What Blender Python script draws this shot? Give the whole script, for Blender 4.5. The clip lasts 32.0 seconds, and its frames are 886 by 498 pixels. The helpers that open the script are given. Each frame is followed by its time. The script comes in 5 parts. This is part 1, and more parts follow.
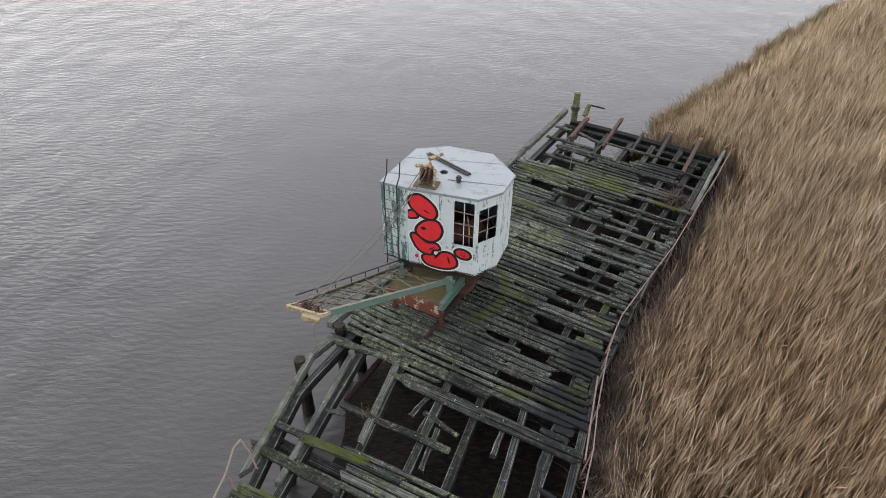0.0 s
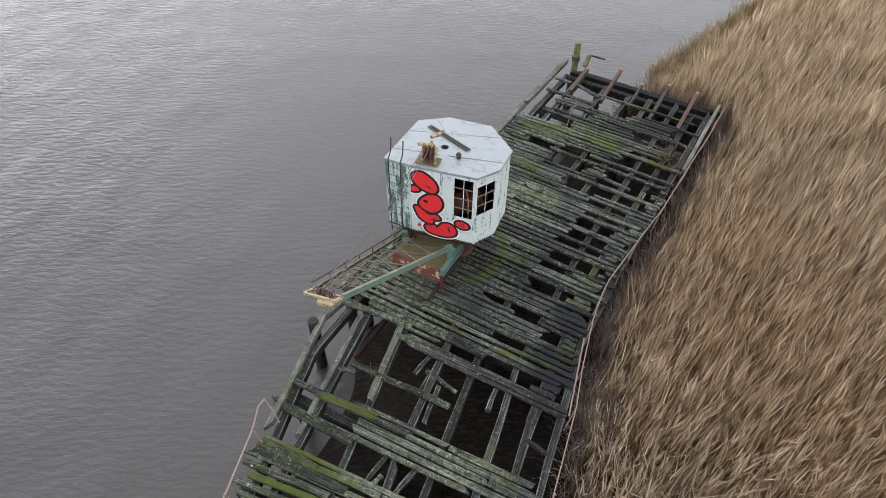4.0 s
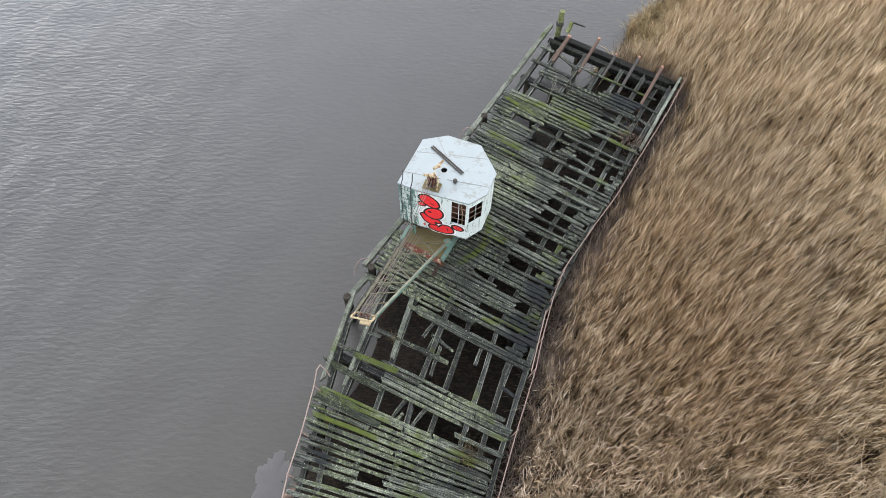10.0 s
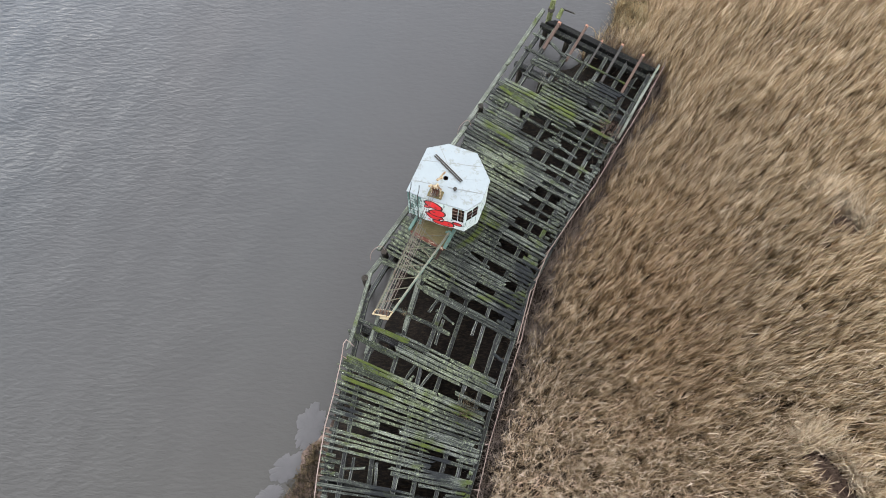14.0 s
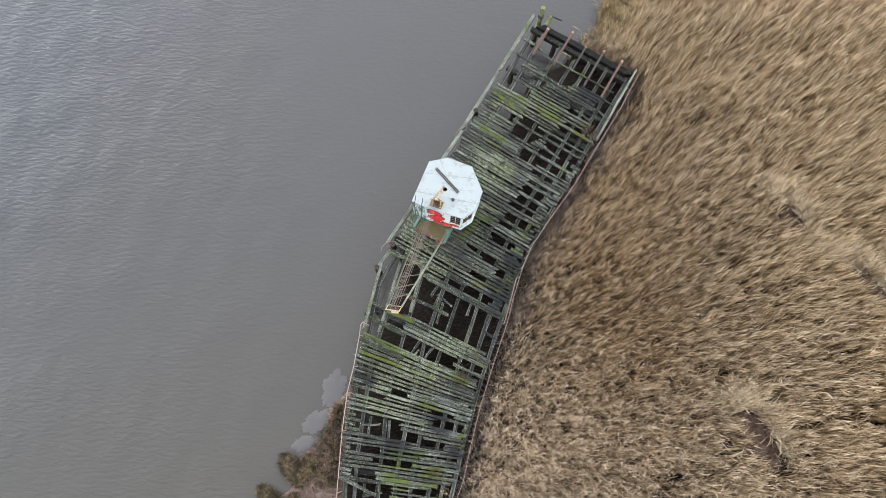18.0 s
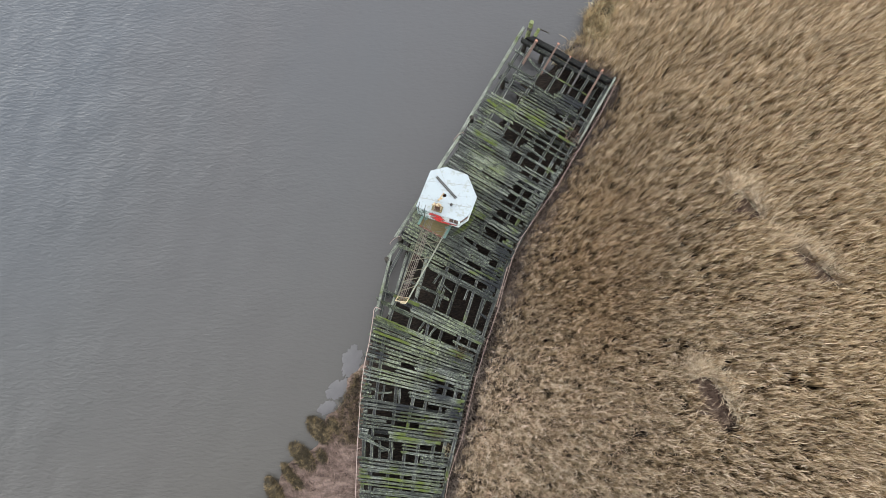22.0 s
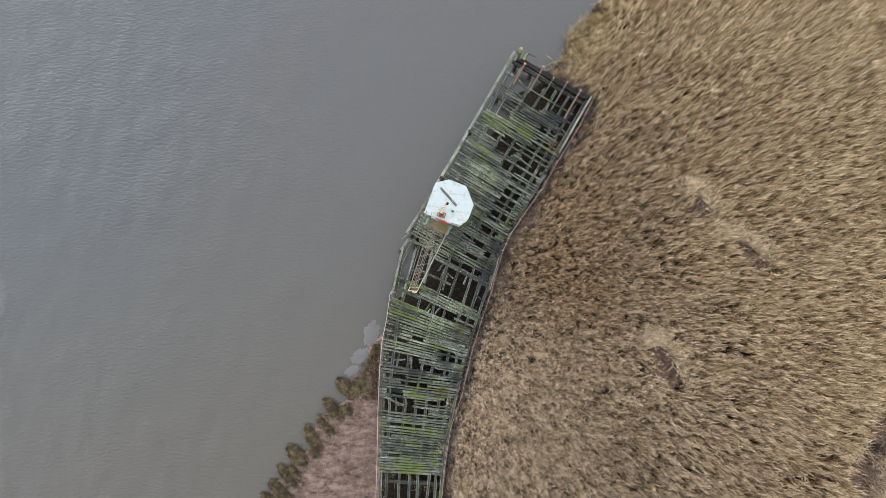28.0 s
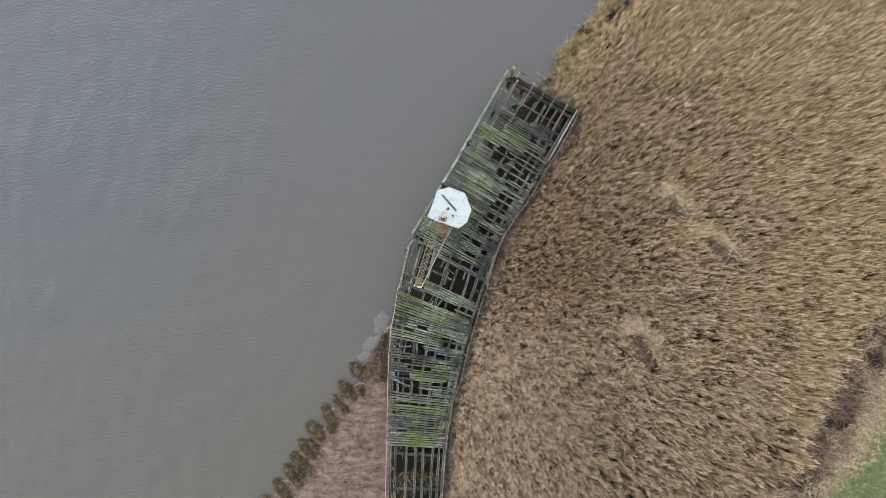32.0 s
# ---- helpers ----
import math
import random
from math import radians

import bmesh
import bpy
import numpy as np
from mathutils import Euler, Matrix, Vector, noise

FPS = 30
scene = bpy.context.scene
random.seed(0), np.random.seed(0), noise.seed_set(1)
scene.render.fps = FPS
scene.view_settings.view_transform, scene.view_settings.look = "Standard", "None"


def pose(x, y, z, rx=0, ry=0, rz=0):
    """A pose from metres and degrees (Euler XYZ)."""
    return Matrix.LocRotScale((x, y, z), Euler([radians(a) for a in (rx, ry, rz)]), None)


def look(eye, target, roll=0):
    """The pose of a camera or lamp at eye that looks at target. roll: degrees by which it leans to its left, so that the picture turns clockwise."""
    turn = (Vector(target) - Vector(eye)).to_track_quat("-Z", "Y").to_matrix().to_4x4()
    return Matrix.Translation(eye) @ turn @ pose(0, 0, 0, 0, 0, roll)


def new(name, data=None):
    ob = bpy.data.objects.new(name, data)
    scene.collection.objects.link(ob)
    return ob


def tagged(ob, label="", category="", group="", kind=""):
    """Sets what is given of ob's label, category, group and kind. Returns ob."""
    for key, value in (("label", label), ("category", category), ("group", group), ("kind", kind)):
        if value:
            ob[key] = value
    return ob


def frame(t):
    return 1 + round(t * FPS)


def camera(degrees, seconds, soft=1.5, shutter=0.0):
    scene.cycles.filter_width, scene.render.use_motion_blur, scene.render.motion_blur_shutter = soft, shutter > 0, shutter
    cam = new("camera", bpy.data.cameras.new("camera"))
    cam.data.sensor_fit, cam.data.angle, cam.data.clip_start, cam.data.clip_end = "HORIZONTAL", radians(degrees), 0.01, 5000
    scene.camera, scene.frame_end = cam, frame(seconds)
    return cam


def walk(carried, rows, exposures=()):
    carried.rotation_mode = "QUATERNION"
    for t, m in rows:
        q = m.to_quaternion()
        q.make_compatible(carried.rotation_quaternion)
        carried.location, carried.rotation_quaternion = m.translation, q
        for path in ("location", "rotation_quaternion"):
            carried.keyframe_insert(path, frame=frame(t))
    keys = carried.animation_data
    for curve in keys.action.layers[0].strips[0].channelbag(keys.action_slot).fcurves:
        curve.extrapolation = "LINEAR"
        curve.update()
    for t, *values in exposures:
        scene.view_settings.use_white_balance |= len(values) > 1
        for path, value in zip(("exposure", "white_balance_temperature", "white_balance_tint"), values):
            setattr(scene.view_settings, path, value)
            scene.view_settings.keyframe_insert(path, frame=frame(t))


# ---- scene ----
cam = camera(69.0, 32.0, soft=0.8)
PATH = [
    (0, pose(0.546, -14.746, 12.577, 52.607, -0.725, 2.652)),
    (0.5, pose(0.545, -14.745, 12.720, 51.864, -0.729, 2.574)),
    (1, pose(0.544, -14.743, 12.872, 51.017, -0.695, 2.604)),
    (1.5, pose(0.543, -14.740, 13.045, 50.008, -0.675, 2.878)),
    (2, pose(0.544, -14.737, 13.249, 48.926, -0.657, 2.792)),
    (2.5, pose(0.547, -14.733, 13.492, 47.933, -0.646, 2.816)),
    (3, pose(0.551, -14.728, 13.787, 46.955, -0.723, 2.841)),
    (3.5, pose(0.557, -14.722, 14.140, 46.021, -0.691, 2.843)),
    (5.5, pose(0.568, -14.669, 16.108, 41.676, -0.523, 2.931)),
    (6, pose(0.558, -14.646, 16.725, 40.527, -0.557, 2.890)),
    (6.5, pose(0.540, -14.617, 17.386, 39.408, -0.596, 2.909)),
    (7, pose(0.514, -14.579, 18.083, 38.073, -0.624, 2.908)),
    (7.5, pose(0.483, -14.530, 18.807, 36.591, -0.588, 2.778)),
    (8, pose(0.446, -14.467, 19.548, 35.130, -0.623, 2.684)),
    (8.5, pose(0.406, -14.387, 20.297, 33.695, -0.751, 2.561)),
    (9, pose(0.365, -14.286, 21.046, 32.301, -0.785, 2.461)),
    (9.5, pose(0.322, -14.164, 21.788, 31.090, -0.811, 2.387)),
    (10, pose(0.279, -14.020, 22.522, 29.929, -0.802, 2.392)),
    (10.5, pose(0.236, -13.855, 23.252, 28.559, -0.901, 2.361)),
    (11, pose(0.193, -13.670, 23.980, 27.330, -0.913, 2.342)),
    (13, pose(0.028, -12.750, 26.926, 22.413, -0.848, 2.056)),
    (16.5, pose(-0.177, -10.699, 32.342, 14.934, -0.903, 1.989)),
    (17, pose(-0.190, -10.403, 33.119, 14.027, -0.949, 1.985)),
    (17.5, pose(-0.197, -10.115, 33.891, 13.193, -0.844, 1.919)),
    (18, pose(-0.199, -9.837, 34.656, 12.401, -0.794, 1.932)),
    (18.5, pose(-0.194, -9.572, 35.412, 11.670, -0.750, 1.902)),
    (19, pose(-0.184, -9.318, 36.160, 10.967, -0.700, 1.873)),
    (20, pose(-0.156, -8.832, 37.638, 9.682, -0.568, 1.777)),
    (21, pose(-0.126, -8.359, 39.100, 8.504, -0.392, 1.508)),
    (22, pose(-0.107, -7.876, 40.558, 7.350, -0.337, 1.454)),
    (23, pose(-0.111, -7.364, 42.023, 6.226, -0.208, 1.431)),
    (24, pose(-0.147, -6.809, 43.503, 5.168, -0.132, 1.483)),
    (25, pose(-0.205, -6.233, 44.996, 4.148, -0.143, 1.387)),
    (25.5, pose(-0.239, -5.947, 45.747, 3.671, -0.193, 1.323)),
    (27.5, pose(-0.369, -4.902, 48.764, 2.105, -0.263, 1.310)),
    (28, pose(-0.392, -4.685, 49.520, 1.810, -0.243, 1.263)),
    (29, pose(-0.420, -4.320, 51.030, 1.293, -0.229, 1.225)),
    (30, pose(-0.427, -4.031, 52.540, 0.897, -0.202, 1.206)),
    (31, pose(-0.421, -3.792, 54.048, 0.537, -0.141, 1.134)),
    (32, pose(-0.407, -3.578, 55.556, 0.376, -0.074, 1.024)),
]
walk(cam, PATH, exposures=[(0, 0.72, 6450, 17), (3, 0.90, 6450, 17), (6, 1.14, 6450, 15), (9, 1.40, 6450, 13), (13, 1.52, 6450, 13),
                            (20, 1.62, 6500, 12), (32, 1.60, 6550, 11)])

# ---- sky and sun: a bright, evenly clouded winter day ----
world = bpy.data.worlds.new("overcast_sky")
scene.world = world
world.use_nodes = True
wn = world.node_tree
wn.nodes.clear()
w_out = wn.nodes.new("ShaderNodeOutputWorld")
w_bg = wn.nodes.new("ShaderNodeBackground")
w_sky = wn.nodes.new("ShaderNodeTexSky")
w_sky.sky_type = "NISHITA"
w_sky.sun_disc = False
w_sky.sun_elevation = radians(40)
w_sky.sun_rotation = radians(-28)
w_sky.air_density, w_sky.dust_density, w_sky.ozone_density = 2.0, 0.3, 1.0
w_grey = wn.nodes.new("ShaderNodeHueSaturation")
w_grey.inputs["Saturation"].default_value = 0.22
w_bg.inputs["Strength"].default_value = 0.15
wn.links.new(w_sky.outputs["Color"], w_grey.inputs["Color"])
wn.links.new(w_grey.outputs["Color"], w_bg.inputs["Color"])
wn.links.new(w_bg.outputs["Background"], w_out.inputs["Surface"])

sun = new("sun", bpy.data.lights.new("sun", "SUN"))
sun.data.energy, sun.data.angle, sun.data.color = 0.60, radians(150), (1.0, 0.98, 0.95)
sun.matrix_world = look((-14.5, 27.2, 25.9), (0, 0, 0))


# ---- materials ----
class Mat:
    """A small builder for procedural node materials."""

    def __init__(self, name, rough=0.8, metal=0.0, spec=0.5):
        self.m = bpy.data.materials.new(name)
        self.m.use_nodes = True
        self.t = self.m.node_tree
        self.b = self.t.nodes["Principled BSDF"]
        self.b.inputs["Roughness"].default_value = rough
        self.b.inputs["Metallic"].default_value = metal
        self.b.inputs["Specular IOR Level"].default_value = spec

    def node(self, kind, **inputs):
        n = self.t.nodes.new(kind)
        for key, value in inputs.items():
            sock = n.inputs[key.replace("_", " ")]
            if hasattr(value, "is_output"):
                self.t.links.new(value, sock)
            else:
                sock.default_value = value
        return n

    def coord(self, kind="Object", scale=(1, 1, 1), rot=(0, 0, 0)):
        if kind == "World":
            src = self.t.nodes.new("ShaderNodeNewGeometry").outputs["Position"]
        else:
            src = self.t.nodes.new("ShaderNodeTexCoord").outputs[kind]
        mp = self.t.nodes.new("ShaderNodeMapping")
        mp.inputs["Scale"].default_value = scale
        mp.inputs["Rotation"].default_value = rot
        self.t.links.new(src, mp.inputs["Vector"])
        if kind == "Object":
            self.t.links.new(self.node("ShaderNodeCombineXYZ", X=self.calc("MULTIPLY", self.random(), 53.0), Y=self.calc("MULTIPLY", self.random(), 31.0)).outputs["Vector"],
                             mp.inputs["Location"])
        return mp.outputs["Vector"]

    def noise(self, vec, scale=5.0, detail=4.0, rough=0.6):
        return self.node("ShaderNodeTexNoise", Vector=vec, Scale=scale, Detail=detail, Roughness=rough).outputs["Fac"]

    def step(self, fac, lo, hi, a=0.0, b=1.0):
        n = self.node("ShaderNodeMapRange", Value=fac, From_Min=lo, From_Max=hi, To_Min=a, To_Max=b)
        return n.outputs["Result"]

    def mix(self, fac, a, b):
        n = self.t.nodes.new("ShaderNodeMix")
        n.data_type = "RGBA"
        for sock, value in ((n.inputs["Factor"], fac), (n.inputs["A"], a), (n.inputs["B"], b)):
            if hasattr(value, "is_output"):
                self.t.links.new(value, sock)
            else:
                sock.default_value = (*value, 1) if isinstance(value, tuple) and len(value) == 3 else value
        return n.outputs["Result"]

    def calc(self, op, a, b=0.0):
        n = self.t.nodes.new("ShaderNodeMath")
        n.operation = op
        for sock, value in zip(n.inputs, (a, b)):
            if hasattr(value, "is_output"):
                self.t.links.new(value, sock)
            else:
                sock.default_value = value
        return n.outputs["Value"]

    def ramp(self, fac, *stops):
        n = self.node("ShaderNodeValToRGB", Fac=fac)
        e = n.color_ramp.elements
        while len(e) < len(stops):
            e.new(0.5)
        for el, (pos, col) in zip(e, stops):
            el.position, el.color = pos, (*col, 1)
        return n.outputs["Color"]

    def colour(self, out):
        self.t.links.new(out, self.b.inputs["Base Color"])
        return self

    def rough(self, out):
        self.t.links.new(out, self.b.inputs["Roughness"])
        return self

    def bump(self, height, strength=0.3, dist=0.02):
        n = self.node("ShaderNodeBump", Height=height, Strength=strength, Distance=dist)
        self.t.links.new(n.outputs["Normal"], self.b.inputs["Normal"])
        return self

    def random(self, island=False):
        if island:
            return self.t.nodes.new("ShaderNodeNewGeometry").outputs["Random Per Island"]
        return self.t.nodes.new("ShaderNodeObjectInfo").outputs["Random"]


# centres of thick moss on the deck and their radii
MOSSY = [(3.7, 6.4, 0.8), (6.3, 7.7, 0.9), (5.9, 6.0, 0.7), (7.9, 4.9, 0.6), (-3.3, -6.2, 0.9), (-3.1, -7.8, 1.2), (-2.2, -8.3, 0.6), (1.1, -9.4, 0.6), (-1.9, -13.9, 0.9),
         (-0.2, -14.2, 0.6), (-2.4, -17.8, 1.1), (-2.3, -19.5, 1.2), (-0.6, -18.6, 0.6), (2.8, 4.2, 0.6)]


# stretches thick with pale lichen
LICHENED = [(-1.7, -1.7, 1.3), (-0.7, -3.0, 1.1), (-2.5, -0.5, 0.9), (2.6, 2.4, 1.2), (-1.0, -8.4, 1.5), (0.9, -6.9, 1.3), (3.9, 6.6, 1.2), (-2.6, -10.3, 1.4)]
# black, wet, rotten stretches of the deck
ROTTEN = [(3.4, -4.6, 1.1), (2.6, -6.6, 1.2), (4.0, -2.9, 0.8), (8.6, 7.6, 1.3), (0.2, -11.6, 0.7), (-2.0, -12.6, 0.8), (-3.6, -9.3, 0.4), (1.3, -12.9, 0.7)]


def wood(name, dark, mid, light, moss=0.5, lichen=0.5, ring=False, along=(1.0, 14.0, 14.0)):
    """Weathered timber: long grain, moss in patches, spots of pale lichen."""
    k = Mat(name, 0.85, spec=0.3)
    grain = k.noise(k.coord("Object", along), 3.0, 6, 0.7)
    w = k.coord("World")
    tone = k.mix(k.random(), dark, mid)
    col = k.mix(k.calc("MULTIPLY", k.step(grain, 0.48, 0.62), k.calc("ADD", 0.2, k.calc("MULTIPLY", k.random(), 1.1))), tone, light)
    col = k.mix(k.step(k.noise(w, 1.1, 4, 0.6), 0.45, 0.70, 0, 0.8), col, dark)
    pale = 0.0
    rich = k.step(k.noise(w, 0.7, 3, 0.6), 0.40, 0.60, 0.10 * lichen, 0.75 * lichen)
    for mx, my, mr in LICHENED if ring else ():
        d = k.node("ShaderNodeVectorMath", Vector=w)
        d.operation = "DISTANCE"
        d.inputs[1].default_value = (mx, my, 0.0)
        here = k.step(k.calc("ADD", d.outputs["Value"], k.noise(w, 1.5, 4, 0.7)), mr * 0.7 + 0.5, mr * 1.3 + 0.5, 0.95, 0.0)
        rich, pale = k.calc("MAXIMUM", rich, here), k.calc("MAXIMUM", pale, here)
    if ring:
        col = k.mix(k.calc("MULTIPLY", pale, k.step(k.noise(w, 5.0, 6, 0.75), 0.42, 0.62, 0.0, 0.45)), col, (0.21, 0.24, 0.135))
    spots = k.calc("MULTIPLY", k.step(k.noise(w, 8.0, 10, 0.84), 0.51, 0.62), rich)
    col = k.mix(k.calc("MULTIPLY", spots, k.step(grain, 0.35, 0.55, 0.30, 1.0)), col, k.mix(k.noise(w, 2.3, 3, 0.6), (0.22, 0.28, 0.12), (0.44, 0.48, 0.36)))
    dots = k.calc("MULTIPLY", k.step(k.noise(w, 9.0, 5, 0.6), 0.66, 0.70), 0.75 * lichen)
    col = k.mix(dots, col, (0.58, 0.62, 0.55))
    south = k.step(k.node("ShaderNodeSeparateXYZ", Vector=w).outputs["Y"], -11.0, -19.0, 0.0, 0.05)
    patch = k.step(k.calc("ADD", k.noise(w, 0.62, 3, 0.6), south), 0.62 - 0.16 * moss, 0.74 - 0.16 * moss)
    each = k.calc("MULTIPLY", k.calc("SUBTRACT", k.random(), 0.5), 0.22)
    strip = k.noise(k.coord("Object", (1.6, 7.0, 7.0)), 1.0, 4, 0.65)
    edge = k.step(k.calc("ADD", k.calc("ADD", k.calc("MULTIPLY", k.noise(w, 7.0, 9, 0.85), 0.65), k.calc("MULTIPLY", strip, 0.35)), each), 0.47, 0.55)
    for mx, my, mr in MOSSY if ring else ():
        d = k.node("ShaderNodeVectorMath", Vector=w)
        d.operation = "DISTANCE"
        d.inputs[1].default_value = (mx, my, 0.0)
        patch = k.calc("MAXIMUM", patch, k.step(k.calc("ADD", d.outputs["Value"], k.calc("MULTIPLY", k.noise(w, 1.7, 5, 0.7), 2.2)), mr * 0.55 + 1.1, mr * 1.45 + 1.1, 1, 0))
    for mx, my, mr in ROTTEN if ring else ():
        d = k.node("ShaderNodeVectorMath", Vector=w)
        d.operation = "DISTANCE"
        d.inputs[1].default_value = (mx, my, 0.0)
        rot = k.step(k.calc("ADD", d.outputs["Value"], k.calc("MULTIPLY", k.calc("ADD", k.noise(w, 1.1, 5, 0.7), strip), 1.2)), mr * 0.6 + 1.2, mr * 1.2 + 1.2, 0.9, 0)
        col = k.mix(rot, col, (0.0075, 0.0090, 0.0115))
    green = k.calc("MULTIPLY", patch, edge)
    if ring:
        d = k.node("ShaderNodeVectorMath", Vector=w)
        d.operation = "DISTANCE"
        d.inputs[1].default_value = (0.1, 0.1, 0.0)
        r = k.step(k.calc("ABSOLUTE", k.calc("SUBTRACT", d.outputs["Value"], 1.80)), 0.06, 0.20, 1, 0)
        r = k.calc("MULTIPLY", r, k.step(k.node("ShaderNodeSeparateXYZ", Vector=w).outputs["X"], 0.5, 1.0))
        green = k.calc("MAXIMUM", green, k.calc("MULTIPLY", r, k.step(k.noise(w, 4.0, 5, 0.7), 0.34, 0.52)))
    mosscol = k.mix(k.noise(w, 3.0, 3), (0.014, 0.025, 0.003), (0.100, 0.128, 0.013))
    col = k.mix(k.calc("MULTIPLY", green, 0.9), col, mosscol)
    k.colour(col)
    k.bump(k.calc("ADD", grain, k.calc("MULTIPLY", green, k.noise(w, 60.0, 3))), 0.55, 0.02)
    return k.m


def paint(name, base, under, wear=0.5, rough=0.55, streak=(6, 6, 0.8), rust=(0.13, 0.045, 0.02)):
    """Old paint over steel, flaking to an under-coat and to rust."""
    k = Mat(name, rough)
    w = k.coord("World", streak)
    fine = k.noise(k.coord("World"), 9.0, 6, 0.7)
    chips = k.step(k.calc("ADD", k.calc("MULTIPLY", k.noise(w, 1.3, 5, 0.7), 0.7), k.calc("MULTIPLY", fine, 0.3)), 0.66 - 0.18 * wear, 0.72 - 0.18 * wear)
    col = k.mix(k.noise(k.coord("World"), 1.8, 4), base, tuple(c * 0.82 for c in base))
    col = k.mix(chips, col, under)
    col = k.mix(k.step(k.noise(k.coord("World"), 4.0, 5, 0.75), 0.70 - 0.1 * wear, 0.78 - 0.1 * wear), col, rust)
    k.colour(col)
    k.bump(k.calc("SUBTRACT", fine, chips), 0.25, 0.004)
    return k.m


def rusty(name, a=(0.10, 0.035, 0.018), b=(0.24, 0.09, 0.045)):
    k = Mat(name, 0.9, 0.2)
    n = k.noise(k.coord("World"), 7.0, 6, 0.7)
    k.colour(k.mix(n, a, b)).bump(k.noise(k.coord("World"), 45.0, 4), 0.5, 0.006)
    return k.m


M_PLANK = wood("deck_timber", (0.0045, 0.0054, 0.0052), (0.027, 0.032, 0.030), (0.225, 0.240, 0.205), 0.50, 1.0, ring=True)
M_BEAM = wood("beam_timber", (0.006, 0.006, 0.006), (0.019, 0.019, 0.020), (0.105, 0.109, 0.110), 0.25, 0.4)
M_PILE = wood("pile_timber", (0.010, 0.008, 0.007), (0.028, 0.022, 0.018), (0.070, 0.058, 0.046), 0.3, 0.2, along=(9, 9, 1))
M_EDGE = wood("edge_timber", (0.030, 0.034, 0.028), (0.095, 0.105, 0.088), (0.330, 0.345, 0.300), 0.40, 1.1)
M_POST = wood("post_timber", (0.130, 0.150, 0.070), (0.200, 0.220, 0.110), (0.360, 0.380, 0.240), 0.75, 0.5, along=(9, 9, 1))
M_WHITE = paint("white_wall_paint", (0.67, 0.76, 0.77), (0.10, 0.20, 0.19), 0.66, streak=(5, 5, 0.7))
M_STAINED = paint("stained_wall_paint", (0.60, 0.70, 0.69), (0.08, 0.17, 0.155), 1.02)
M_ROOF = paint("roof_paint", (0.31, 0.355, 0.37), (0.22, 0.24, 0.225), 0.72, 0.5, (1.6, 1.6, 1.6), (0.33, 0.31, 0.25))
M_JIB = paint("mossy_jib_paint", (0.135, 0.135, 0.090), (0.10, 0.070, 0.048), 0.8, 0.8, (4, 4, 4))
M_GREEN = paint("green_steel_paint", (0.125, 0.225, 0.190), (0.19, 0.21, 0.165), 0.7, 0.6, (3, 3, 3))
M_CAP = paint("lichened_flange_paint", (0.17, 0.185, 0.145), (0.23, 0.22, 0.16), 0.8, 0.8, (3, 3, 3))
M_CREAM = paint("cream_steel_paint", (0.46, 0.38, 0.24), (0.20, 0.11, 0.055), 0.9, 0.8, (4, 4, 4))
M_REDLEAD = paint("red_lead_paint", (0.15, 0.046, 0.030), (0.45, 0.38, 0.28), 0.80, 0.8, (3, 3, 3))
M_RUST = rusty("rusted_steel", (0.045, 0.020, 0.013), (0.150, 0.065, 0.038))
M_FADED = rusty("faded_brown_rust", (0.050, 0.036, 0.030), (0.165, 0.105, 0.080))
M_RUSTPALE = rusty("orange_rusted_steel", (0.28, 0.125, 0.080), (0.46, 0.24, 0.17))
M_DARK = rusty("dark_iron", (0.03, 0.03, 0.03), (0.09, 0.08, 0.07))
M_PIPE = rusty("faded_pink_pipe", (0.19, 0.130, 0.108), (0.36, 0.275, 0.240))
M_PIPEPALE = rusty("bleached_pipe", (0.24, 0.175, 0.150), (0.42, 0.335, 0.300))
M_PLATE = wood("mossy_platform_plate", (0.120, 0.100, 0.045), (0.20, 0.155, 0.075), (0.32, 0.26, 0.15), 0.9, 0.2)


def plain(name, col, rough=0.6):
    k = Mat(name, rough)
    n = k.noise(k.coord("World"), 6.0, 5, 0.7)
    k.colour(k.mix(k.step(n, 0.3, 0.7), tuple(c * 0.82 for c in col), col)).bump(n, 0.1, 0.003)
    return k.m


M_RED = plain("red_spray_paint", (0.80, 0.030, 0.036))
M_SEAM = rusty("stained_seam", (0.20, 0.20, 0.19), (0.34, 0.35, 0.34))
M_BLACK = plain("black_spray_paint", (0.012, 0.012, 0.014))
M_CHALK = plain("white_spray_paint", (0.88, 0.88, 0.86))
M_TWIG = plain("bleached_bark", (0.20, 0.20, 0.17), 0.9)
M_BAR = plain("rusted_glazing_bar", (0.26, 0.17, 0.14), 0.8)
M_UNDER = rusty("dark_rusted_girder", (0.018, 0.013, 0.011), (0.070, 0.038, 0.026))
M_ROPE = plain("weathered_wire_rope", (0.16, 0.13, 0.11), 0.8)


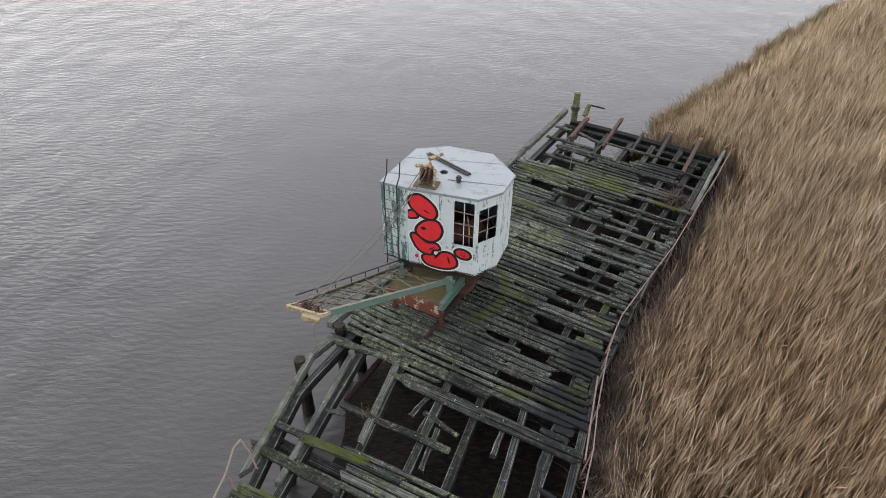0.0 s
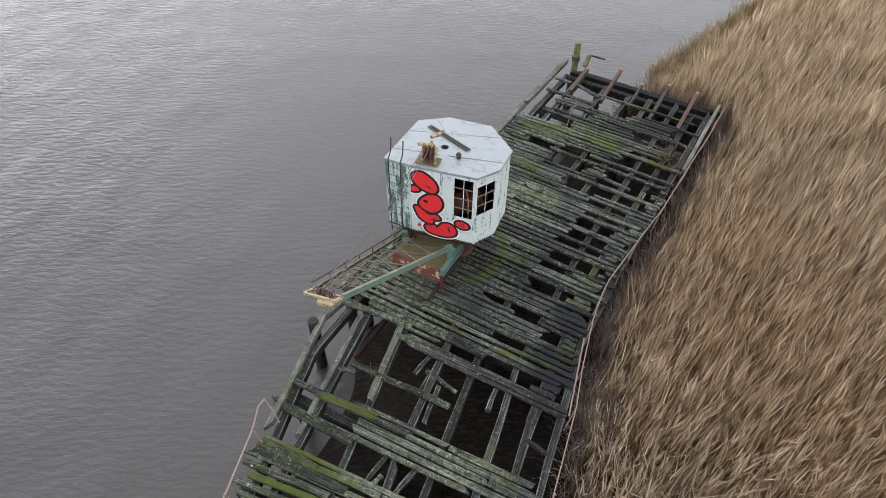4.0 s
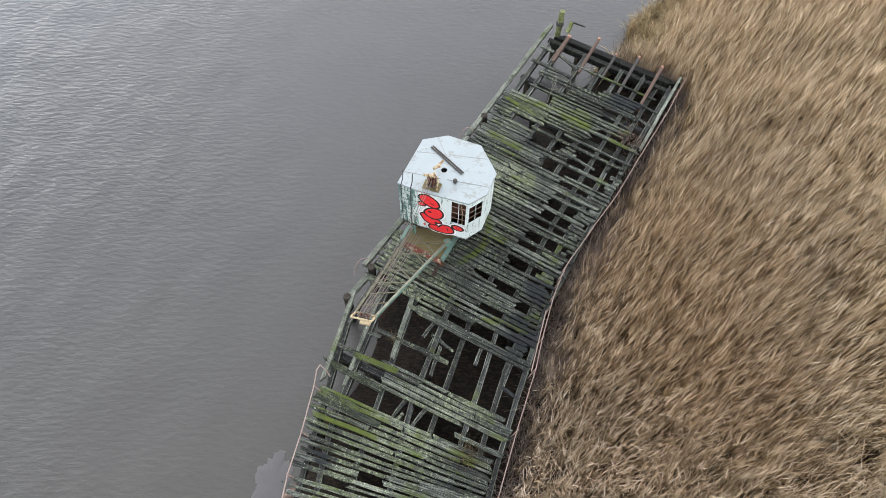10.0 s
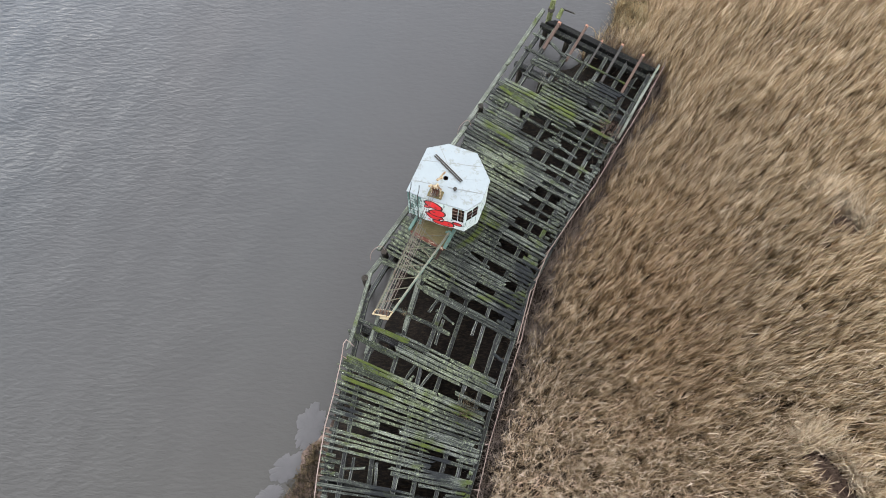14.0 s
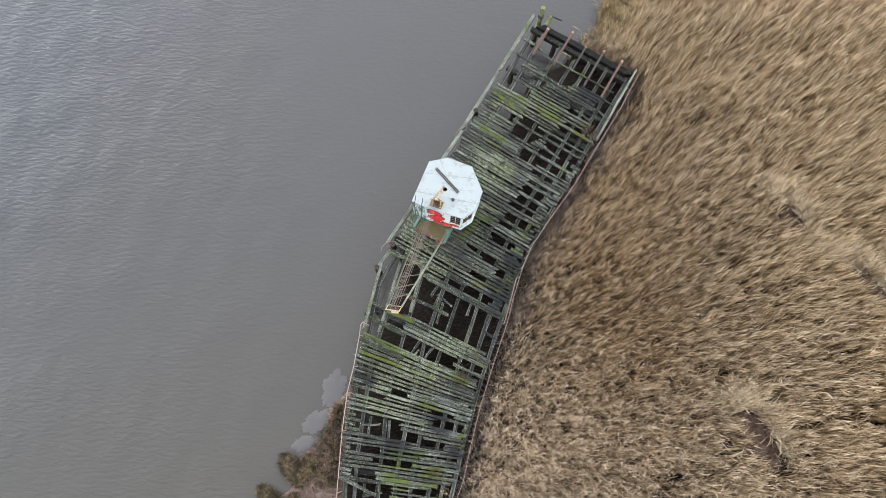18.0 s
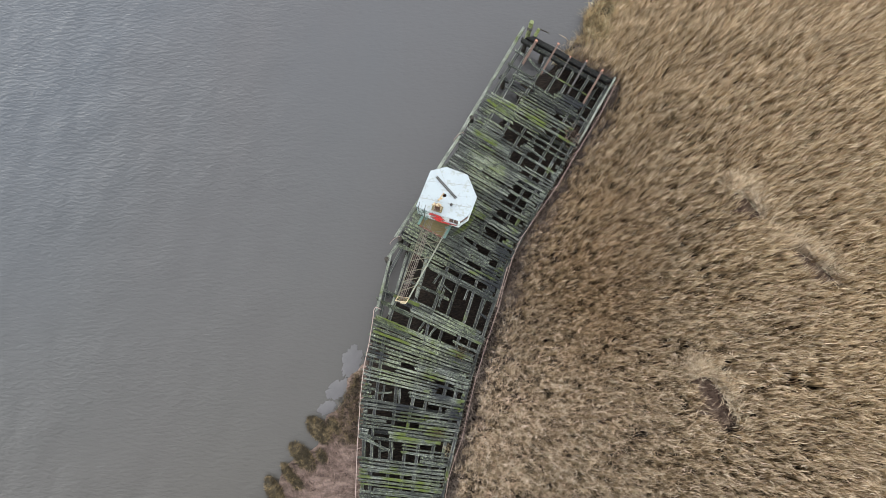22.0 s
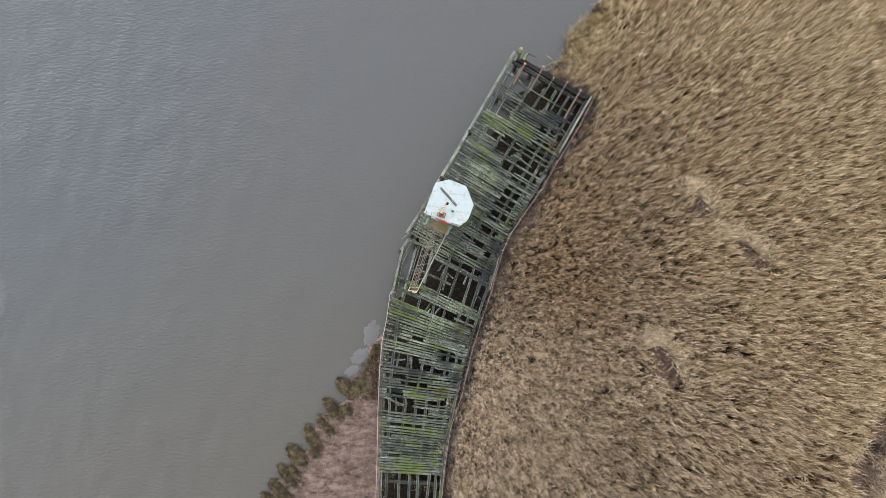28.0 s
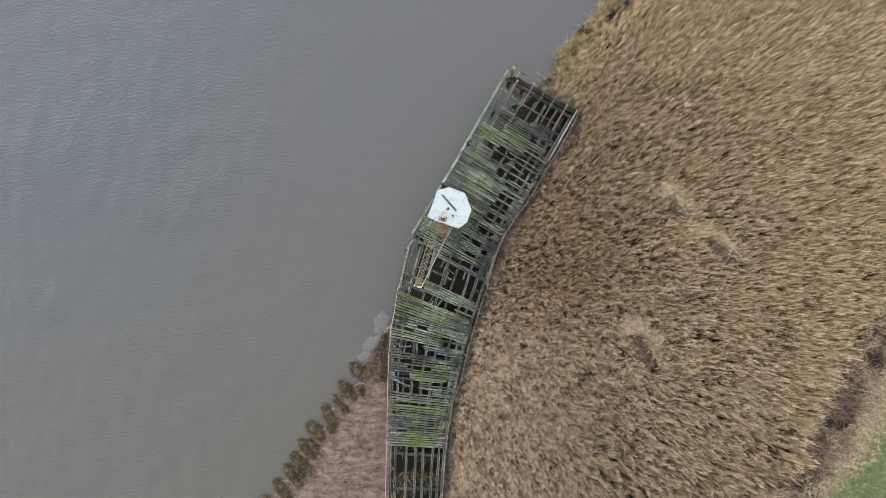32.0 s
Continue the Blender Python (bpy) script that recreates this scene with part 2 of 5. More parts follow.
def water_material():
    k = Mat("muddy_river_water", 0.24, spec=0.5)
    w = k.coord("World")
    slick = k.noise(k.coord("World", (0.05, 0.02, 1), (0, 0, 0.5)), 1.0, 4, 0.6)
    sep = k.node("ShaderNodeSeparateXYZ", Vector=w)
    shore = k.calc("ADD", k.calc("MULTIPLY", sep.outputs["X"], 0.45), k.calc("ADD", k.calc("MULTIPLY", sep.outputs["Y"], -0.85), k.calc("MULTIPLY", slick, 16.0)))
    silt = k.mix(k.step(shore, -14.0, 22.0), (0.038, 0.045, 0.053), (0.056, 0.050, 0.038))
    k.colour(k.mix(k.step(slick, 0.35, 0.65, 0.0, 0.5), silt, (0.045, 0.042, 0.043)))
    fine = k.noise(k.coord("World", (1.0, 2.2, 1), (0, 0, -0.2)), 2.4, 4.0, 0.55)
    broad = k.noise(k.coord("World", (1.0, 0.55, 1), (0, 0, 0.45)), 0.55, 1.5, 0.45)
    calm = k.calc("MULTIPLY", k.step(k.noise(k.coord("World", (0.6, 1.0, 1)), 0.08, 3, 0.6), 0.35, 0.65, 0.45, 1.1), k.step(k.node("ShaderNodeSeparateXYZ", Vector=w).outputs["X"], -6.0, -22.0, 0.35, 1.5))
    h = k.calc("MULTIPLY", k.calc("ADD", k.calc("MULTIPLY", fine, 0.34), k.calc("MULTIPLY", broad, 0.95)), calm)
    k.bump(h, 1.0, 0.20)
    k.b.inputs["IOR"].default_value = 1.49
    return k.m


def ground_material():
    """Wet mud under reed litter; flattened brown wrack on the west bank; turf on the levee in the south-east."""
    k = Mat("bank_soil", 0.85, spec=0.15)
    w = k.coord("World")
    sep = k.node("ShaderNodeSeparateXYZ", Vector=w)
    x, y, z = sep.outputs["X"], sep.outputs["Y"], sep.outputs["Z"]
    wob = k.calc("MULTIPLY", k.calc("SUBTRACT", k.noise(w, 0.5, 4, 0.6), 0.5), 2.2)
    q = k.calc("ADD", k.calc("ADD", k.calc("MULTIPLY", x, 0.88), k.calc("MULTIPLY", y, -0.475)), wob)
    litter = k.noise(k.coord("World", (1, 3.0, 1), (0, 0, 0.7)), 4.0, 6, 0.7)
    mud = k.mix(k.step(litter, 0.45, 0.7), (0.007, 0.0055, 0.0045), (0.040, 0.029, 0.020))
    wrack = k.mix(k.step(k.noise(k.coord("World", (1, 2.4, 1), (0, 0, -0.6)), 1.1, 9, 0.75), 0.38, 0.62), (0.040, 0.027, 0.022), (0.235, 0.172, 0.142))
    west = k.step(k.calc("ADD", x, k.calc("MULTIPLY", wob, 0.1)), -4.9, -4.6, 1, 0)
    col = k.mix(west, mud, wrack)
    turf = k.mix(k.noise(w, 3.0, 6, 0.7), (0.070, 0.092, 0.042), (0.165, 0.190, 0.105))
    col = k.mix(k.step(q, 40.3, 41.2), col, (0.17, 0.138, 0.092))
    levee = k.calc("ADD", k.calc("ADD", k.calc("MULTIPLY", x, 0.763), k.calc("MULTIPLY", y, -0.646)), wob)
    col = k.mix(k.step(levee, 40.6, 41.5), col, turf)
    field = k.mix(k.step(k.noise(k.coord("World", (1, 2.0, 1), (0, 0, 0.4)), 1.5, 8, 0.75), 0.35, 0.65), (0.10, 0.072, 0.045), (0.33, 0.255, 0.155))
    far = k.calc("MAXIMUM", k.step(k.calc("ADD", y, wob), -28.5, -29.5), k.step(k.calc("ADD", x, wob), 44.0, 46.0))
    dry = k.calc("MULTIPLY", k.calc("MULTIPLY", far, k.step(z, -1.75, -1.55)), k.step(q, 40.3, 39.8))
    col = k.mix(k.calc("MULTIPLY", dry, k.step(x, -4.9, -4.6)), col, field)
    k.colour(col).bump(k.calc("ADD", litter, k.noise(w, 12.0, 5, 0.7)), 0.8, 0.06)
    k.rough(k.step(litter, 0.3, 0.7, 0.7, 0.95))
    return k.m


def straw(name, *stops, patch=((0.9, 0.85, 0.8), (1.1, 1.05, 1.0))):
    """Dry stems: each strand has a tone of its own, and the stand varies in broad drifts."""
    k = Mat(name, 0.75, spec=0.25)
    tone = k.step(k.noise(k.coord("World", (1, 1, 0.12)), 3.4, 3, 0.6), 0.36, 0.64)
    col = k.ramp(k.calc("ADD", k.calc("MULTIPLY", k.random(island=True), 0.46), k.calc("MULTIPLY", tone, 0.54)), *stops)
    w = k.coord("World")
    sep = k.node("ShaderNodeSeparateXYZ", Vector=w)
    drift = k.noise(w, 0.16, 4, 0.6)
    away = k.calc("ADD", k.calc("MULTIPLY", sep.outputs["X"], 0.030), k.calc("MULTIPLY", sep.outputs["Y"], 0.018))
    tint = k.mix(k.step(k.calc("ADD", drift, away), 0.55, 1.15), patch[0], patch[1])
    d = k.node("ShaderNodeVectorMath", Vector=k.coord("World", (1.0, 0.62, 0)))
    d.operation = "DISTANCE"
    d.inputs[1].default_value = (9.5, -2.5, 0.0)
    rust = k.step(k.calc("ADD", d.outputs["Value"], k.calc("MULTIPLY", k.noise(w, 0.35, 4, 0.65), 9.0)), 6.0, 10.5, 0.45, 0.0)
    tint = k.mix(rust, tint, (1.0, 0.85, 0.72))
    n = k.t.nodes.new("ShaderNodeMix")
    n.data_type, n.blend_type = "RGBA", "MULTIPLY"
    n.inputs["Factor"].default_value = 1.0
    k.t.links.new(col, n.inputs["A"])
    k.t.links.new(tint, n.inputs["B"])
    k.colour(n.outputs["Result"])
    return k.m


M_WATER = water_material()
M_GROUND = ground_material()
M_REED = straw("dry_reed", (0.0, (0.028, 0.018, 0.009)), (0.30, (0.135, 0.096, 0.050)), (0.65, (0.41, 0.312, 0.178)), (1.0, (0.72, 0.59, 0.38)),
               patch=((0.83, 0.79, 0.785), (1.03, 0.96, 0.90)))
M_PLUME = straw("reed_plume", (0.0, (0.17, 0.122, 0.070)), (0.45, (0.53, 0.425, 0.290)), (1.0, (0.86, 0.765, 0.61)), patch=((0.85, 0.825, 0.83), (0.99, 0.95, 0.90)))
M_BLADE = straw("tangled_blade", (0.0, (0.34, 0.25, 0.165)), (0.5, (0.58, 0.46, 0.325)), (1.0, (0.80, 0.69, 0.55)), patch=((0.98, 0.90, 0.88), (1.08, 1.07, 0.97)))
M_PALE = straw("bleached_reed", (0.0, (0.36, 0.29, 0.20)), (0.5, (0.64, 0.56, 0.43)), (1.0, (0.86, 0.79, 0.65)))
M_BRUSH = straw("bare_bramble", (0.0, (0.06, 0.040, 0.032)), (0.5, (0.13, 0.090, 0.072)), (1.0, (0.24, 0.19, 0.15)))
M_TUSSOCK = straw("olive_tussock", (0.0, (0.016, 0.014, 0.009)), (0.5, (0.066, 0.053, 0.030)), (1.0, (0.235, 0.185, 0.105)))
M_WRACK = straw("bleached_wrack", (0.0, (0.04, 0.026, 0.022)), (0.5, (0.155, 0.110, 0.094)), (1.0, (0.30, 0.225, 0.190)))
M_GREYSTEM = straw("grey_dead_stem", (0.0, (0.075, 0.058, 0.050)), (0.5, (0.21, 0.175, 0.155)), (1.0, (0.40, 0.355, 0.32)))
M_SEDGE = straw("olive_sedge", (0.0, (0.09, 0.076, 0.042)), (0.5, (0.32, 0.275, 0.165)), (1.0, (0.62, 0.56, 0.40)))
M_LEVEE = straw("levee_grass", (0.0, (0.16, 0.125, 0.080)), (0.5, (0.33, 0.27, 0.185)), (1.0, (0.58, 0.50, 0.38)))
M_TURF = straw("short_grass", (0.0, (0.06, 0.082, 0.034)), (0.6, (0.15, 0.180, 0.088)), (1.0, (0.34, 0.335, 0.22)))


# ---- mesh helpers ----
def mesh_of(name, bm, material):
    me = bpy.data.meshes.new(name)
    bm.normal_update()
    bm.to_mesh(me)
    bm.free()
    me.materials.append(material)
    return me


def part(name, bm, material, parent=None, label=""):
    ob = new(name, mesh_of(name, bm, material))
    ob.parent = parent
    return tagged(ob, label=label)


def thing(name, label, category, at=(0, 0, 0), group="", kind=""):
    ob = new(name)
    ob.location = at
    ob.empty_display_size = 0.2
    return tagged(ob, label=label, category=category, group=group, kind=kind)


def box(bm, m, size, bevel=0.0):
    got = bmesh.ops.create_cube(bm, size=1.0, matrix=m @ Matrix.Diagonal((*size, 1)))
    if bevel:
        edges = list({e for v in got["verts"] for e in v.link_edges})
        bmesh.ops.bevel(bm, geom=edges, offset=bevel, segments=1, affect="EDGES")


def frame_between(a, b, up=(0, 0, 1)):
    a, b = Vector(a), Vector(b)
    d = (b - a).normalized()
    side = Vector(up).cross(d)
    if side.length < 1e-4:
        side = Vector((1, 0, 0)).cross(d)
    side.normalize()
    m = Matrix((d, side, d.cross(side))).transposed().to_4x4()
    m.translation = (a + b) / 2
    return m, (b - a).length


def bar(bm, a, b, w, h, bevel=0.0):
    """A squared bar from a to b, w wide and h deep."""
    m, n = frame_between(a, b)
    box(bm, m, (n, w, h), bevel)


def rod(bm, a, b, r, seg=6, r2=None):
    m, n = frame_between(a, b)
    bmesh.ops.create_cone(bm, cap_ends=True, segments=seg, radius1=r, radius2=r if r2 is None else r2, depth=n,
                          matrix=m @ Matrix.Rotation(radians(90), 4, "Y"))


def tube(bm, pts, r, seg=6):
    """One bent rod through all the points."""
    pts = [Vector(p) for p in pts]
    rings, side = [], None
    for i, p in enumerate(pts):
        d = (pts[min(i + 1, len(pts) - 1)] - pts[max(i - 1, 0)]).normalized()
        if side is None:
            side = d.orthogonal().normalized()
        else:
            side = (side - d * side.dot(d)).normalized()
        up = d.cross(side)
        rings.append([bm.verts.new(p + (side * math.cos(2 * math.pi * j / seg) + up * math.sin(2 * math.pi * j / seg)) * r) for j in range(seg)])
    for lo, hi in zip(rings, rings[1:]):
        for j in range(seg):
            bm.faces.new((lo[j], lo[(j + 1) % seg], hi[(j + 1) % seg], hi[j]))
    bm.faces.new(rings[0][::-1])
    bm.faces.new(rings[-1])


def angle_iron(bm, a, b, w, t):
    """An L-shaped bar."""
    m, n = frame_between(a, b)
    box(bm, m @ Matrix.Translation((0, 0, 0)), (n, w, t))
    box(bm, m @ Matrix.Translation((0, w / 2, -w / 2)), (n, t, w))


def channel(bm, a, b, w, h, t=0.02):
    """A U-shaped bar, its back on the side of a positive local y."""
    m, n = frame_between(a, b)
    box(bm, m @ Matrix.Translation((0, w / 2, 0)), (n, t, h))
    for s in (-1, 1):
        box(bm, m @ Matrix.Translation((0, 0, s * h / 2)), (n, w, t))


# ---- the pier's plan: stations from the north end to the south, west edge and east edge ----
STATIONS = [((5.1, 11.9), (10.9, 8.55)), ((0.35, 3.28), (6.15, -0.07)), ((-1.47, 0.3), (4.55, -2.95)), ((-3.45, -3.1), (3.4, -6.6)),
            ((-3.9, -5.93), (2.75, -8.8)), ((-4.12, -6.78), (2.5, -9.4)), ((-4.65, -9.5), (1.95, -11.2)), ((-4.78, -12.5), (1.55, -13.2)),
            ((-4.7, -17.0), (0.55, -17.45)), ((-4.7, -20.25), (0.2, -20.4)), ((-4.77, -34.0), (-0.1, -34.0))]
CHAIN = [0.0]
for (a, b), (c, d) in zip(STATIONS, STATIONS[1:]):
    CHAIN.append(CHAIN[-1] + math.hypot((a[0] + b[0] - c[0] - d[0]) / 2, (a[1] + b[1] - c[1] - d[1]) / 2))


def pier_at(s, u, z=0.0):
    """The point s metres from the pier's north end, u of the way from its west edge to its east edge."""
    i = max(0, min(len(CHAIN) - 2, sum(1 for c in CHAIN if c <= s) - 1))
    f = (s - CHAIN[i]) / (CHAIN[i + 1] - CHAIN[i])
    (a, b), (c, d) = STATIONS[i], STATIONS[i + 1]
    w = (a[0] + (c[0] - a[0]) * f, a[1] + (c[1] - a[1]) * f)
    e = (b[0] + (d[0] - b[0]) * f, b[1] + (d[1] - b[1]) * f)
    return Vector((w[0] + (e[0] - w[0]) * u, w[1] + (e[1] - w[1]) * u, z))


# ---- ground and water ----
WATER_Z = -2.0
SHORE_Y = [-60, -40, -25.6, -21.5, -17.4, -13.9, -11.8, -9.3, -6, -3, 3.3, 9, 11.6, 12.7, 14.7, 16.8, 18.9, 22.9, 27, 35.5, 52, 120]
SHORE_X = [-37, -24, -14.9, -12.4, -9.7, -7.3, -6.0, -5.0, -2.9, -2.3, 1.5, 5.2, 8.2, 9.3, 10.3, 12, 14, 17.2, 21, 28.3, 45, 110]
RAIL_Y = [-60, -24.3, -20, -16.6, -13.3, -10.55, -6.17, -3.7, -2.6, 8.5, 9.3, 9.8, 11.6, 12.7, 14.7, 16.8, 18.9, 22.9, 27, 35.5, 52, 120]
RAIL_X = [0.1, 0.1, 0.3, 0.7, 1.65, 2.3, 3.65, 4.3, 4.7, 11.2, 10.4, 8.9, 7.3, 8.3, 9.5, 11.3, 13.3, 16.5, 20.3, 27.6, 44, 109]


def land(x, y):
    """Height of the bank: x and y are arrays."""
    d = (x - np.interp(y, SHORE_Y, SHORE_X)) * 0.8
    h = WATER_Z + np.clip(d * 0.30, -1.3, 0.62)
    q = (x - 30.5) * 0.88 - (y + 23.9) * 0.475
    h = h + np.clip((q - 1.0) * 0.16, 0, 2.2)
    h = h + 0.07 * np.sin(x * 1.3 + 2.0 * np.sin(y * 0.7)) + 0.06 * np.sin(y * 1.7 + 1.5 * np.sin(x * 0.9))
    return h


def grid_sheet(name, xs, ys, height, material):
    gx, gy = np.meshgrid(xs, ys)
    gz = height(gx, gy) if height else np.full(gx.shape, WATER_Z)
    co = np.stack([gx, gy, gz], -1).reshape(-1, 3)
    nx, ny = len(xs), len(ys)
    i = (np.arange(ny - 1)[:, None] * nx + np.arange(nx - 1)[None, :]).reshape(-1)
    quads = np.stack([i, i + 1, i + 1 + nx, i + nx], 1)
    me = bpy.data.meshes.new(name)
    me.from_pydata(co.tolist(), [], quads.tolist())
    me.polygons.foreach_set("use_smooth", [True] * len(quads))
    me.materials.append(material)
    return new(name, me)


near = list(np.arange(-26, 46, 0.45))
xs = [-3000, -900, -300, -120, -60, -40] + near + [60, 120, 300, 900, 3000]
ys = [-3000, -900, -300, -100, -50] + list(np.arange(-40, 46, 0.45)) + [60, 90, 200, 600, 3000]
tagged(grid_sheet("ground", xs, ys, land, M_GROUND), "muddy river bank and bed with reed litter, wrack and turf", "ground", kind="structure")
tagged(grid_sheet("water", [-3000, -200, -50, 0, 50, 200, 3000], [-3000, -200, -50, 0, 50, 200, 3000], None, M_WATER),
       "grey-brown tidal river with fine wind ripples", "water", kind="structure")


# ---- reeds and other growth ----
RNG = np.random.default_rng(7)


def strands(name, pos, length, lean, bend, width, material, label, category, heading=None):
    """One mesh of thin stems: each is a strip of two joints, rooted at pos, that leans and then nods over."""
    n = len(pos)
    az = RNG.uniform(0, 2 * np.pi, n) if heading is None else heading
    d = np.stack([np.cos(az), np.sin(az), np.zeros(n)], 1)
    fa = RNG.uniform(0, 2 * np.pi, n)
    side = np.stack([np.cos(fa), np.sin(fa), np.zeros(n)], 1) * (width / 2)[:, None]
    up = np.array([0, 0, 1.0])
    l1, l2 = length * 0.6, length * 0.4
    mid = pos + d * (l1 * np.sin(lean))[:, None] + up * (l1 * np.cos(lean))[:, None]
    tip = mid + d * (l2 * np.sin(lean + bend))[:, None] + up * (l2 * np.cos(lean + bend))[:, None]
    co = np.stack([pos - side * 0.8, pos + side * 0.8, mid - side, mid + side, tip], 1).reshape(-1, 3)
    b = np.arange(n) * 5
    loops = np.stack([b, b + 1, b + 3, b + 2, b + 2, b + 3, b + 4], 1).reshape(-1)
    me = bpy.data.meshes.new(name)
    me.vertices.add(n * 5)
    me.vertices.foreach_set("co", co.reshape(-1))
    me.loops.add(n * 7)
    me.loops.foreach_set("vertex_index", loops)
    me.polygons.add(n * 2)
    me.polygons.foreach_set("loop_start", np.stack([np.arange(n) * 7, np.arange(n) * 7 + 4], 1).reshape(-1))
    me.update(calc_edges=True)
    me.materials.append(material)
    return tagged(new(name, me), label, category, kind="stuff")


def wavy(x, y, f, k=0.0):
    return np.sin(x * f + 1.7 * np.sin(y * f * 0.63 + k)) * np.sin(y * f * 1.13 + 1.3 * np.sin(x * f * 0.71 + 2 * k))


# flattened or bare hollows in the reed bed: x, y, half length, half width, heading
HOLLOWS = [(17.3, -11.9, 1.75, 0.80, -0.98), (23.8, -3.1, 1.9, 0.55, -0.63), (19.9, 0.6, 1.25, 0.55, -0.85)]


def hollow(x, y, grow=1.0):
    """Below 1 inside a hollow."""
    best = np.full(x.shape, 9.0)
    for hx, hy, a, b, t in HOLLOWS:
        p = (x - hx) * math.cos(t) + (y - hy) * math.sin(t)
        r = -(x - hx) * math.sin(t) + (y - hy) * math.cos(t)
        best = np.minimum(best, np.hypot(p / (a * grow), r / (b * grow)))
    return best


TABLE = RNG.uniform(0, 1, (256, 256))


def patchy(x, y, cell, shift=0):
    """Smooth uneven noise between 0 and 1 with patches about one cell across."""
    gx, gy = x / cell + 17 * shift, y / cell + 31 * shift
    ix, iy = np.floor(gx).astype(int), np.floor(gy).astype(int)
    fx, fy = gx - ix, gy - iy
    fx, fy = fx * fx * (3 - 2 * fx), fy * fy * (3 - 2 * fy)
    a, b = TABLE[ix % 256, iy % 256], TABLE[(ix + 1) % 256, iy % 256]
    c, d = TABLE[ix % 256, (iy + 1) % 256], TABLE[(ix + 1) % 256, (iy + 1) % 256]
    return (a * (1 - fx) + b * fx) * (1 - fy) + (c * (1 - fx) + d * fx) * fy


def blades(name, base, tip, width, material, label, category="reeds"):
    """One mesh of single thin blades, each widest at its base and pointed at its tip."""
    n = len(base)
    fa = RNG.uniform(0, 2 * np.pi, n)
    side = np.stack([np.cos(fa), np.sin(fa), np.zeros(n)], 1) * (width / 2)[:, None]
    me = bpy.data.meshes.new(name)
    me.vertices.add(n * 3)
    me.vertices.foreach_set("co", np.stack([base - side, base + side, tip], 1).reshape(-1))
    me.loops.add(n * 3)
    me.loops.foreach_set("vertex_index", np.arange(n * 3))
    me.polygons.add(n)
    me.polygons.foreach_set("loop_start", np.arange(n) * 3)
    me.update(calc_edges=True)
    me.materials.append(material)
    return tagged(new(name, me), label, category, kind="stuff")


def aim(az, lean):
    return np.stack([np.cos(az) * np.sin(lean), np.sin(az) * np.sin(lean), np.cos(lean)], 1)


